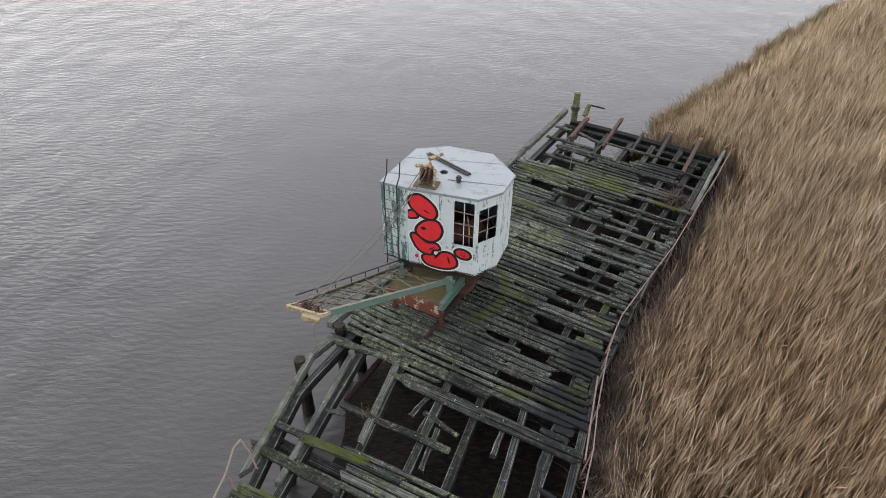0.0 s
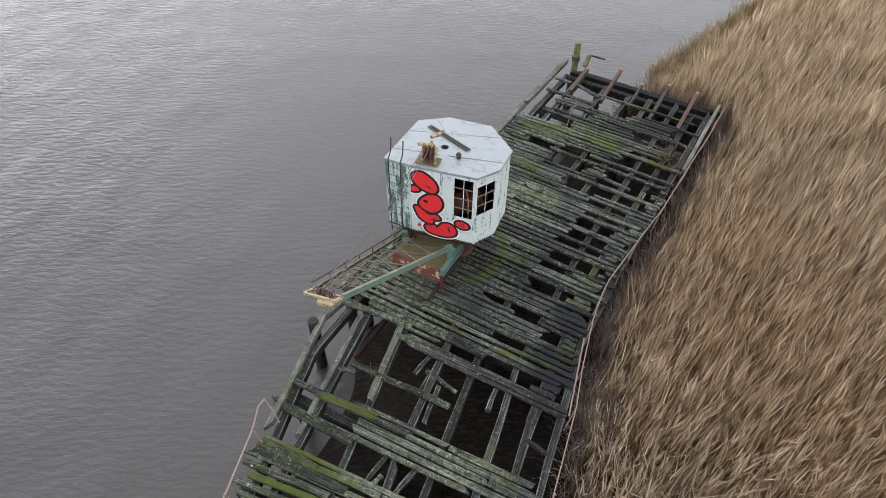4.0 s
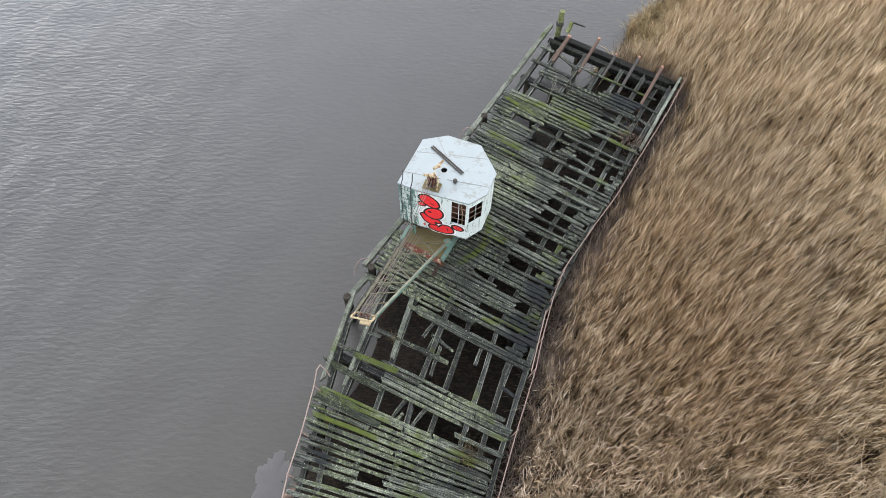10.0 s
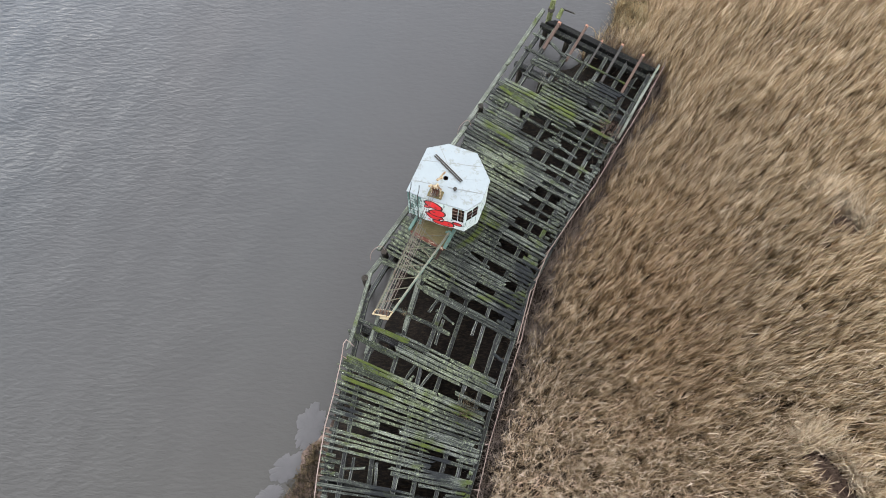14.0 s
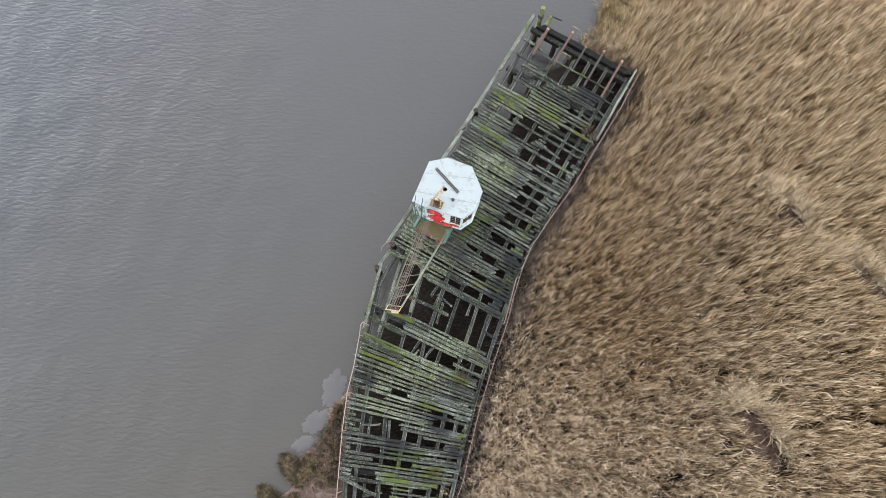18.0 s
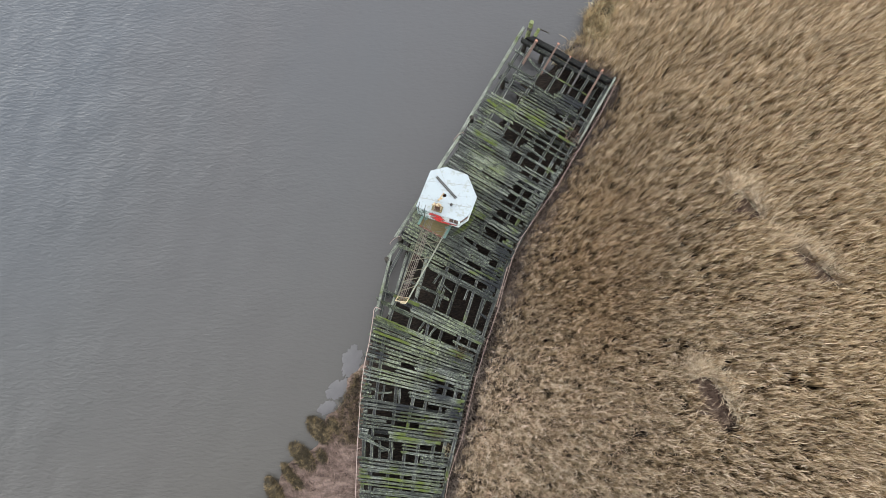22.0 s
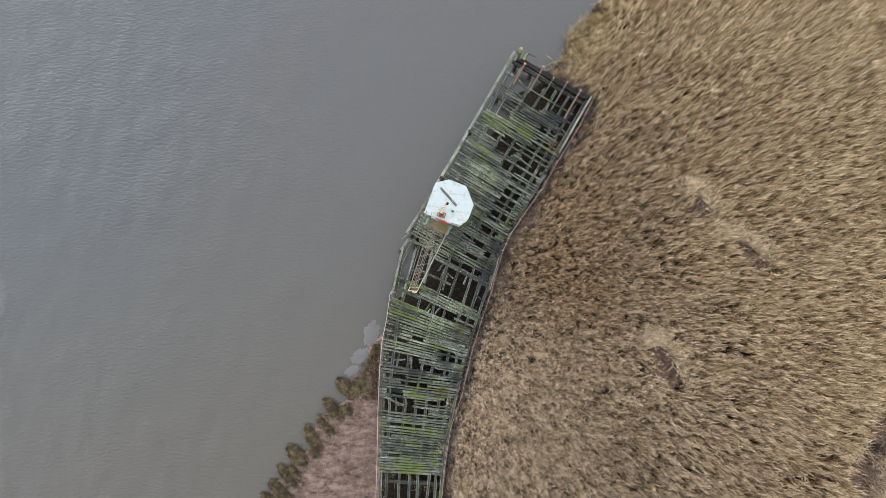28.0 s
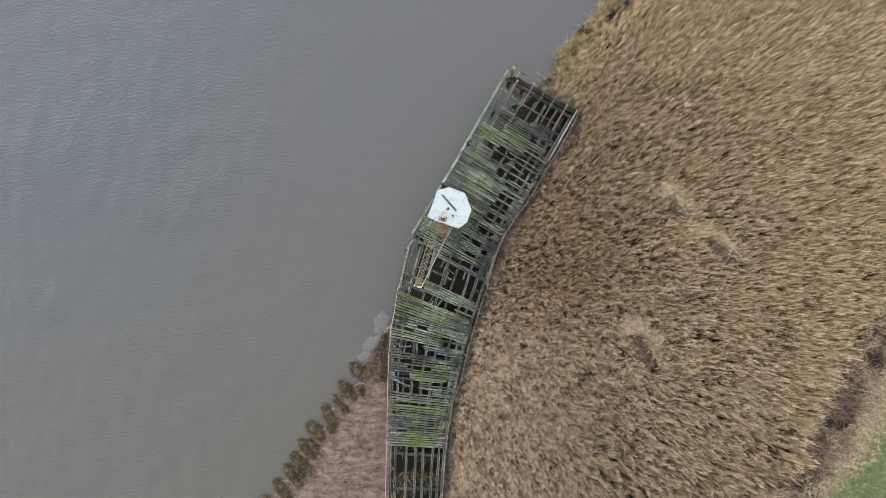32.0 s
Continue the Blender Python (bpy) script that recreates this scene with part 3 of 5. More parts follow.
def reed_bed(name, gap, each, spread, plumes, x0, x1, y0, y1, w, fade, label):
    """Tufts of upright thin stems that lean together, with gaps between them; most stems end in a plume, some carry a blade."""
    gx, gy = np.meshgrid(np.arange(x0, x1, gap), np.arange(y0, y1, gap))
    gx = gx + (np.arange(gx.shape[0]) % 2)[:, None] * gap / 2
    n = gx.size
    x, y = gx.reshape(-1) + RNG.normal(0, 0.33 * gap, n), gy.reshape(-1) + RNG.normal(0, 0.33 * gap, n)
    q = (x - 30.5) * 0.88 - (y + 23.9) * 0.475 + 0.8 * wavy(x, y, 0.8)
    off = x - np.interp(y, RAIL_Y, RAIL_X)
    bank = x - np.interp(y, SHORE_Y, SHORE_X) - 0.1 - 1.7 * patchy(x, y, 1.7, 9)
    off = np.where(y > 10.8, np.minimum(off, bank), off)
    keep = (off > 0.3) & (q < -0.9 - RNG.uniform(0, 1, n)) & (hollow(x, y, 1.2) > RNG.uniform(0.9, 1.1, n))
    keep &= RNG.uniform(0, 1, n) < np.clip(off / 1.1, 0.15, 1.0) * np.clip(np.where(y < -8, 0.40, 0.60) + 0.85 * patchy(x, y, 0.45), 0, 1)
    keep &= RNG.uniform(0, 1, n) < np.clip((x - x0) / max(fade[0], 0.01), 0, 1) * np.clip((x1 - x) / max(fade[1], 0.01), 0, 1)
    x, y, off = x[keep], y[keep], off[keep]
    n = len(x)
    wild = 0.72 + np.clip((-6.0 - y) / 6, 0, 1) * np.clip(0.8 - off * 0.035, 0.05, 0.68)
    t_az = RNG.uniform(0, 2 * np.pi, n)
    t_az = np.where(RNG.uniform(0, 1, n) < 0.6, 0.35 + 1.2 * patchy(x, y, 2.2, 8), t_az)
    t_lean = np.abs(RNG.normal(0.03, 0.12, n)) * wild
    t_len = RNG.uniform(1.40, 2.05, n) * (0.88 + 0.24 * patchy(x, y, 2.6, 1)) * np.clip(0.55 + off * 0.24, 0, 1)
    i = np.repeat(np.arange(n), RNG.poisson(each, n))
    m = len(i)
    az, lean = t_az[i] + RNG.normal(0, 0.5, m), np.abs(t_lean[i] + RNG.normal(0, 0.045, m))
    sx, sy = x[i] + RNG.normal(0, spread * gap, m), y[i] + RNG.normal(0, spread * gap, m)
    length = t_len[i] * RNG.uniform(0.58, 1.10, m)
    bend = np.abs(RNG.normal(0.10, 0.14, m)) * (0.4 + wild[i])
    root = np.stack([sx, sy, land(sx, sy) - 0.05], 1)
    top = root + aim(az, lean) * (0.6 * length)[:, None] + aim(az, lean + bend) * (0.4 * length)[:, None]
    strands(name, root, length, lean, bend, RNG.uniform(0.7, 1.3, m) * w, M_REED, label, "reeds", az)
    pick = RNG.uniform(0, 1, m) < plumes
    k = int(pick.sum())
    start = top[pick] - aim(az[pick], (lean + bend)[pick]) * RNG.uniform(0.1, 0.35, k)[:, None]
    droop = lean[pick] + np.abs(RNG.normal(0.10, 0.38, k)) * wild[i][pick]
    end = start + aim(t_az[i][pick] + RNG.normal(0, 0.8, k), droop) * RNG.uniform(0.42, 0.85, k)[:, None]
    blades("reed_plumes", start, end, RNG.uniform(0.8, 1.5, k) * w * 1.35, M_PLUME, "pale dry nodding plumes of the reeds")
    pick = RNG.uniform(0, 1, m) < 0.30
    k = int(pick.sum())
    start = root[pick] + aim(az[pick], lean[pick]) * (length[pick] * RNG.uniform(0.35, 0.8, k))[:, None]
    end = start + aim(t_az[i][pick] + RNG.normal(0, 1.2, k), RNG.uniform(0.1, 0.75, k) * wild[i][pick]) * RNG.uniform(0.45, 0.95, k)[:, None]
    blades("reed_blades", start, end, RNG.uniform(0.6, 1.2, k) * w, M_REED, "dry blades on the reed stems")


reed_bed("reed_bed", 0.22, 19, 0.42, 0.52, 0.0, 18.0, -27.0, 14.0, 0.017, (0, 5), "dense stand of dry golden-brown reeds beside the pier")
reed_bed("reed_bed", 0.26, 18, 0.30, 0.60, 13.0, 42.0, -27.0, 22.0, 0.026, (5, 0), "wide stand of dry golden-brown reeds on the bank")
reed_bed("reed_bed", 0.28, 14, 0.30, 0.60, 8.0, 46.0, 12.0, 48.0, 0.029, (0, 0), "dry golden reeds along the river's edge")

# bleached blades that lie tangled over the tops of the stand nearest the pier
n_ = 80000
fx, fy = RNG.uniform(0.5, 22.0, n_), RNG.uniform(-27.0, 4.0, n_)
f_off = fx - np.interp(fy, RAIL_Y, RAIL_X)
keep = (f_off > 0.7) & (hollow(fx, fy) > 1.0) & (RNG.uniform(0, 1, n_) < np.clip(1.25 - f_off / 12, 0, 1) * np.clip((-6.0 - fy) / 6, 0.02, 1) * np.clip(2.2 * patchy(fx, fy, 0.5, 7) - 0.5, 0, 1))
fx, fy, f_off = fx[keep], fy[keep], f_off[keep]
n_ = len(fx)
fz = land(fx, fy) + RNG.uniform(0.9, 1.6, n_) * np.clip(0.64 + f_off * 0.22, 0, 1)
strands("tangled_blades", np.stack([fx, fy, fz], 1), RNG.uniform(0.25, 0.55, n_), RNG.uniform(0.3, 1.2, n_), RNG.normal(0.4, 0.5, n_), RNG.uniform(0.010, 0.020, n_), M_BLADE,
        "bleached blades tangled over the tops of the reeds", "reeds")

# pale, trampled stems round the hollows, and matted ones on their floor
px_, py_ = [], []
for hx, hy, a, b, t in HOLLOWS:
    r, f = RNG.uniform(1.12, 1.60, 1200), np.where(RNG.uniform(0, 1, 1200) < 0.6, RNG.normal(2.9, 0.35, 1200), RNG.normal(1.5, 0.5, 1200))
    px_.append(hx + a * r * np.cos(f) * math.cos(t) - b * r * np.sin(f) * math.sin(t))
    py_.append(hy + a * r * np.cos(f) * math.sin(t) + b * r * np.sin(f) * math.cos(t))
px_, py_ = np.concatenate(px_), np.concatenate(py_)
m_ = len(px_)
strands("trampled_reeds", np.stack([px_, py_, land(px_, py_)], 1), RNG.uniform(1.3, 2.2, m_), RNG.uniform(0.05, 0.70, m_), RNG.uniform(0, 0.7, m_),
        RNG.uniform(0.026, 0.048, m_), M_PALE, "bleached reed stems bent down round bare hollows", "reeds", RNG.normal(2.0, 0.8, m_))
px_, py_ = [], []
for hx, hy, a, b, t in HOLLOWS:
    r, f = np.sqrt(RNG.uniform(0, 1, 1500)), RNG.uniform(0, 6.3, 1500)
    px_.append(hx + a * r * np.cos(f) * math.cos(t) - b * r * np.sin(f) * math.sin(t))
    py_.append(hy + a * r * np.cos(f) * math.sin(t) + b * r * np.sin(f) * math.cos(t))
px_, py_ = np.concatenate(px_), np.concatenate(py_)
m_ = len(px_)
strands("matted_litter", np.stack([px_, py_, land(px_, py_) + 0.03], 1), RNG.uniform(0.3, 0.9, m_), RNG.uniform(1.2, 1.55, m_), RNG.uniform(0, 0.1, m_),
        RNG.uniform(0.02, 0.045, m_), M_BRUSH, "brown matted litter on the floor of the hollows", "litter")
# dead stems under and between the bare beams of the pier's south end
n_ = 5200
px_, py_ = RNG.uniform(-4.7, 0.0, n_), RNG.uniform(-34.0, -20.6, n_)
keep = patchy(px_, py_, 0.8, 5) > 0.42
px_, py_ = px_[keep], py_[keep]
m_ = len(px_)
strands("dead_stems", np.stack([px_, py_, land(px_, py_)], 1), RNG.uniform(0.5, 1.5, m_), RNG.uniform(0.1, 0.8, m_), RNG.uniform(0, 0.7, m_),
        RNG.uniform(0.014, 0.03, m_), M_REED, "dead brown stems growing between the bare beams", "stems")

# thin grey stems between the rail and the stand
n_ = 9000
ty = RNG.uniform(-27, 9, n_)
tx = np.interp(ty, RAIL_Y, RAIL_X) + np.abs(RNG.normal(0.1, 0.8, n_))
strands("sparse_stems", np.stack([tx, ty, land(tx, ty)], 1), RNG.uniform(0.6, 1.7, n_), np.abs(RNG.normal(0.45, 0.3, n_)), RNG.uniform(0, 0.8, n_),
        RNG.uniform(0.008, 0.017, n_), M_GREYSTEM, "thin grey dead stems along the pier's rail", "stems")

for cx, cy, n_, rx in ((10.6, 9.8, 1500, 0.7), (9.2, 10.6, 900, 0.6), (5.7, -2.6, 1300, 0.6), (6.3, -0.6, 900, 0.6), (4.4, -5.3, 900, 0.5)):
    tx, ty = cx + RNG.normal(0, rx, n_), cy + RNG.normal(0, rx, n_)
    ok = tx > np.interp(ty, RAIL_Y, RAIL_X) + 0.05
    tx, ty, n_ = tx[ok], ty[ok], int(ok.sum())
    strands("grey_brush", np.stack([tx, ty, land(tx, ty)], 1), RNG.uniform(0.7, 1.8, n_), np.abs(RNG.normal(0.4, 0.3, n_)), RNG.uniform(0, 0.8, n_),
            RNG.uniform(0.008, 0.016, n_), M_GREYSTEM, "bare grey brushwood beside the pier", "brushwood")

# bramble belt, pale fringe and turf in the south-east
n_ = 60000
bx, by = RNG.uniform(22, 44, n_), RNG.uniform(-30, -4, n_)
bq = (bx - 30.5) * 0.88 - (by + 23.9) * 0.475 + 0.8 * wavy(bx, by, 0.8)
keep = (bq > -2.0) & (bq < 2.0) & (patchy(bx, by, 1.5, 14) > 0.36)
bx, by = bx[keep], by[keep]
n_ = len(bx)
strands("bramble_belt", np.stack([bx, by, land(bx, by)], 1), RNG.uniform(0.5, 1.5, n_), RNG.uniform(0.1, 1.2, n_), RNG.uniform(0.2, 1.2, n_),
        RNG.uniform(0.02, 0.04, n_), M_BRUSH, "tangle of bare dark bramble beside the reeds", "brambles")
n_ = 60000
bx, by = RNG.uniform(28, 46, n_), RNG.uniform(-30, -6, n_)
bq = (bx - 30.5) * 0.88 - (by + 23.9) * 0.475 + 0.8 * wavy(bx, by, 0.8)
for lo, hi, mat_, label_, name_ in ((1.4, 3.4, M_LEVEE, "bleached long grass at the foot of the levee", "long_grass"), (3.0, 20.0, M_TURF, "short green turf on the levee", "turf")):
    lq = (bx - 33.1) * 0.763 - (by + 24.3) * 0.646 + 0.5 * wavy(bx, by, 1.1)
    keep = (lq > 0.1) if name_ == "turf" else (bq > lo) & (lq < 0.8)
    kx, ky = bx[keep], by[keep]
    n2 = len(kx)
    strands(name_, np.stack([kx, ky, land(kx, ky)], 1), RNG.uniform(0.15, 0.5, n2), RNG.uniform(0.2, 1.2, n2), RNG.uniform(0.1, 0.9, n2),
            RNG.uniform(0.025, 0.05, n2), mat_, label_, "grass")

n_ = 30000
bx, by = RNG.uniform(24, 44, n_), RNG.uniform(-30, -4, n_)
bq = (bx - 30.5) * 0.88 - (by + 23.9) * 0.475 + 0.8 * wavy(bx, by, 0.8)
keep = (bq > -1.7) & (bq < 2.6) & (patchy(bx, by, 1.1, 15) > np.where(np.abs(bq - 0.3) > 1.1, 0.40, 0.62))
bx, by = bx[keep], by[keep]
n_ = len(bx)
strands("long_grass", np.stack([bx, by, land(bx, by) + 0.2], 1), RNG.uniform(0.5, 1.2, n_), RNG.uniform(0.2, 1.2, n_), RNG.uniform(0.2, 1.1, n_),
        RNG.uniform(0.018, 0.036, n_), M_LEVEE, "bleached long grass hanging over the brambles", "grass")

# ragged tussocks and wrack on the west bank
n_ = 26000
bx, by = RNG.uniform(-20, -4.9, n_), RNG.uniform(-30, -9, n_)
keep = (bx > np.interp(by, SHORE_Y, SHORE_X) + 0.9) & (RNG.uniform(0, 1, n_) < 0.75)
bx, by = bx[keep], by[keep]
n_ = len(bx)
strands("flattened_wrack", np.stack([bx, by, land(bx, by) + 0.02], 1), RNG.uniform(0.4, 1.2, n_), RNG.uniform(1.2, 1.57, n_), RNG.uniform(0, 0.15, n_),
        RNG.uniform(0.012, 0.026, n_), M_WRACK, "flattened brown reed wrack on the bank", "wrack", 0.5 + 2.0 * patchy(bx, by, 1.5, 3) + RNG.normal(0, 0.35, n_))


def tussock(x, y, a, b, turn, label):
    """A long mound of matted grass, shaggy all over, reaching out over the water."""
    top = thing("grass_tussock", label, "tussock", (x, y, WATER_Z), "tussocks along the water's edge")
    top.rotation_euler = (0, 0, turn)
    bm = bmesh.new()
    bmesh.ops.create_icosphere(bm, subdivisions=4, radius=1.0)
    for v in bm.verts:
        k = 1 + 0.06 * noise.noise(v.co * 1.7 + Vector((x, y, 0))) + 0.12 * noise.noise(v.co * 6 + Vector((y, x, 0)))
        v.co = Vector((v.co.x * a * k, v.co.y * b * k, max(v.co.z, -0.5) * 0.75 * k))
    part("mound", bm, M_TUSSOCK, top)
    n = int(3000 * a * b) + 400
    f, r = RNG.uniform(0, 2 * np.pi, n), np.sqrt(RNG.uniform(0, 1, n))
    lx, ly = a * r * np.cos(f), b * r * np.sin(f)
    pos = np.stack([lx, ly, 0.66 * np.sqrt(np.clip(1 - r * r, 0, 1)) - 0.05], 1)
    ob = strands("shaggy_grass", pos, RNG.uniform(0.10, 0.34, n), 0.2 + 0.9 * r, RNG.uniform(0.2, 1.3, n), RNG.uniform(0.02, 0.045, n), M_TUSSOCK,
                 "matted olive grass blades", "", f + RNG.normal(0, 1.7, n))
    ob.parent = top


# tip and root of each one, out over the water and at the bank
TUSSOCKS = [((-8.26, -13.63), (-6.9, -14.9), 0.52), ((-9.28, -15.25), (-7.75, -16.75), 0.46), ((-10.7, -17.34), (-9.5, -19.3), 0.42), ((-12.04, -18.97), (-10.6, -20.3), 0.50),
            ((-12.75, -20.5), (-11.1, -22.0), 0.36), ((-13.4, -21.7), (-11.5, -23.2), 0.44), ((-14.0, -22.7), (-12.4, -24.4), 0.40), ((-14.9, -24.1), (-13.2, -25.7), 0.45),
            ((-16.0, -25.6), (-14.2, -27.2), 0.45), ((-17.1, -27.1), (-15.4, -28.8), 0.42)]
for (x0_, y0_), (x1_, y1_), b_ in TUSSOCKS:
    tussock((x0_ + x1_) / 2, (y0_ + y1_) / 2, math.hypot(x1_ - x0_, y1_ - y0_) / 2 + 0.12, b_, math.atan2(y1_ - y0_, x1_ - x0_), "olive-brown matted grass tussock at the water's edge")
for x0_, y0_, a_, b_ in ((-9.35, -17.0, 0.75, 0.24), (-8.75, -17.5, 0.6, 0.30), (-10.0, -19.3, 0.55, 0.22), (-11.35, -21.0, 0.8, 0.26), (-12.5, -23.4, 0.7, 0.24), (-7.3, -15.9, 0.5, 0.26), (-6.6, -14.0, 0.6, 0.34)):
    tussock(x0_, y0_, a_, b_, radians(-50), "small dark grass tussock between larger ones")

# sedge and dead grass, olive and ragged, along the water north of the pier
n_ = 60000
ey = RNG.uniform(10.6, 34.0, n_)
ex = np.interp(ey, SHORE_Y, SHORE_X) + RNG.uniform(-0.7, 2.4, n_)
keep = (RNG.uniform(0, 1, n_) < np.clip(2.6 * patchy(ex, ey, 0.9, 11) - 0.7, 0, 1)) & (ex > np.interp(ey, SHORE_Y, SHORE_X) + 1.3 * patchy(ex, ey, 1.6, 12) - 0.8)
ex, ey = ex[keep], ey[keep]
n_ = len(ex)
for half, mat_, label_ in ((slice(0, n_ // 2), M_SEDGE, "olive sedge on the water's edge"), (slice(n_ // 2, n_), M_REED, "dead reed stems on the water's edge")):
    hx_, hy_ = ex[half], ey[half]
    m_ = len(hx_)
    strands("edge_sedge", np.stack([hx_, hy_, np.maximum(land(hx_, hy_), WATER_Z - 0.05)], 1), RNG.uniform(0.5, 1.5, m_), np.abs(RNG.normal(0.2, 0.35, m_)), RNG.uniform(0.1, 1.0, m_),
            RNG.uniform(0.016, 0.034, m_), mat_, label_, "sedge")

# olive scrub on the bank beside the pier, and scattered tufts on the wrack
n_ = 3600
bx, by = RNG.normal(-5.7, 0.7, n_), RNG.uniform(-15.0, -10.6, n_)
keep = (bx > np.interp(by, SHORE_Y, SHORE_X)) & (bx < -4.95)
bx, by = bx[keep], by[keep]
n_ = len(bx)
strands("bank_scrub", np.stack([bx, by, land(bx, by)], 1), RNG.uniform(0.15, 0.5, n_), RNG.uniform(0.1, 1.1, n_), RNG.uniform(0.1, 0.9, n_),
        RNG.uniform(0.015, 0.035, n_), M_TUSSOCK, "olive scrub and dead grass on the bank", "scrub")

# low wet mud banks beside the pier
def mud_patch(x, y, a, b, turn):
    """A low tongue of mud with a ragged outline."""
    bm = bmesh.new()
    rings = []
    for j, (r, z) in enumerate(((1.0, -0.04), (0.88, 0.006), (0.6, 0.022), (0.25, 0.03))):
        ring = []
        for i in range(64):
            f = 2 * math.pi * i / 64
            k = 1 + 0.35 * noise.noise(Vector((math.cos(f) * 1.6 + x, math.sin(f) * 1.6 + y, 0.3))) + 0.16 * noise.noise(Vector((math.cos(f) * 3 + x, math.sin(f) * 3, y))) + 0.25 * noise.noise(Vector((math.cos(f) * 9 + x, math.sin(f) * 9, y)))
            ring.append(bm.verts.new((a * r * k * math.cos(f), b * r * k * math.sin(f), z)))
        rings.append(ring)
    for p, q in zip(rings, rings[1:]):
        for i in range(64):
            bm.faces.new((p[i], p[(i + 1) % 64], q[(i + 1) % 64], q[i]))
    bm.faces.new(rings[-1])
    ob = part("mud_patch", bm, M_MUD)
    ob.matrix_world = pose(x, y, WATER_Z, 0, 0, turn)
    tagged(ob, "smooth wet pale mud just above the water", "mud", kind="structure")


kk = Mat("wet_grey_mud", 0.30, spec=0.5)
kk.colour(kk.mix(kk.noise(kk.coord("World"), 1.5, 5, 0.7), (0.055, 0.053, 0.054), (0.098, 0.092, 0.092))).bump(kk.noise(kk.coord("World"), 3.0, 5), 0.3, 0.03)
M_MUD = kk.m
mud_patch(-5.75, -9.95, 0.75, 1.15, -20)
mud_patch(-6.55, -11.7, 0.65, 0.95, -50)
mud_patch(-7.2, -12.9, 0.45, 0.7, -60)

# ---- the crane ----
crane = thing("harbour_crane", "derelict slewing harbour crane with a white eight-sided cabin and lowered jib", "crane", (0.25, 0.1, 0))
KEEP = Matrix.Translation((-0.25, -0.1, 0))


def cpart(name, bm, material, parent=None, label=""):
    """A part of the crane, given in world metres."""
    bmesh.ops.transform(bm, matrix=KEEP, verts=bm.verts)
    return part(name, bm, material, parent or crane, label)


CORNERS = [(-1.60, -0.68), (-0.84, 1.46), (0.08, 1.71), (1.30, 1.27), (1.85, -0.06), (1.50, -1.05), (0.90, -1.50), (-0.88, -0.99)]
FLOOR_Z = 1.62


def roof_z(x, y):
    return 3.83 - 0.10 * y


# side frames, slewing base and the mossy working platform
FR, FL, BR, BL = Vector((0.0, -2.05, 0.95)), Vector((-1.52, -1.29, 0.95)), Vector((1.62, 1.25, 0.95)), Vector((0.10, 2.01, 0.95))
bm = bmesh.new()
m, n = frame_between((FR + FL) / 2, (BR + BL) / 2)
box(bm, m @ Matrix.Translation((0, 0, -0.02)), (n, 1.62, 0.04), 0.008)
cpart("platform_plate", bm, M_PLATE, label="mossy steel platform")
for a, b in ((FR, BR), (FL, BL)):
    bm = bmesh.new()
    off = ((FR - FL).normalized() * 0.06) * (1 if a == FR else -1)
    channel(bm, a + off + Vector((0, 0, -0.02)), b + off + Vector((0, 0, -0.02)), 0.12, 0.22)
    cpart("side_beam", bm, M_GREEN, label="green painted steel channel")
bm = bmesh.new()
bar(bm, FL + Vector((0, 0, -0.20)), FR + Vector((0, 0, -0.20)), 0.05, 0.42, 0.006)
cpart("front_skirt", bm, M_REDLEAD, label="red-lead skirt plate with flaking cream paint")
bm = bmesh.new()
bar(bm, BL + Vector((0, 0, -0.12)), BR + Vector((0, 0, -0.12)), 0.05, 0.22, 0.006)
cpart("rear_skirt", bm, M_RUST)
for z0, z1, r0, r1, name_ in ((0.0, 0.20, 0.70, 0.70, "slewing_ring"), (0.20, 0.91, 0.50, 0.55, "pedestal")):
    bm = bmesh.new()
    bmesh.ops.create_cone(bm, cap_ends=True, segments=32, radius1=r0, radius2=r1, depth=z1 - z0, matrix=pose(0.3, 0.1, (z0 + z1) / 2))
    cpart(name_, bm, M_RUST)
for p in (FR, FL, BR, BL):
    q = p + (Vector((0.27, 0.36, 0)) - p) * 0.12
    bm = bmesh.new()
    bar(bm, Vector((q.x, q.y, 0.02)), Vector((q.x, q.y, 0.86)), 0.10, 0.10, 0.01)
    box(bm, pose(q.x, q.y, 0.02), (0.18, 0.18, 0.04), 0.01)
    cpart("leg", bm, M_RUST)
for i, (a, b) in enumerate((((-1.2, -0.75), (0.95, -1.32)), ((-1.3, -0.3), (1.5, -0.5)), ((-0.9, 0.9), (1.6, 0.6)))):
    bm = bmesh.new()
    bar(bm, (*a, 1.47), (*b, 1.47), 0.12, 0.24, 0.01)
    cpart("floor_girder", bm, M_UNDER)
for x, y in ((-0.9, -0.6), (0.75, -1.0), (1.2, 0.6), (-0.3, 1.0)):
    bm = bmesh.new()
    bar(bm, (x, y, 0.93), (x, y, 1.38), 0.16, 0.16, 0.01)
    cpart("floor_post", bm, M_UNDER)

# cabin: floor, eight wall panels with two open windows, roof
cabin = crane
bm = bmesh.new()
vs = [bm.verts.new((x, y, FLOOR_Z)) for x, y in CORNERS]
f = bm.faces.new(vs)
r = bmesh.ops.extrude_face_region(bm, geom=[f])
bmesh.ops.translate(bm, vec=(0, 0, -0.05), verts=[v for v in r["geom"] if isinstance(v, bmesh.types.BMVert)])
bmesh.ops.recalc_face_normals(bm, faces=bm.faces)
cpart("cabin_floor", bm, M_UNDER)


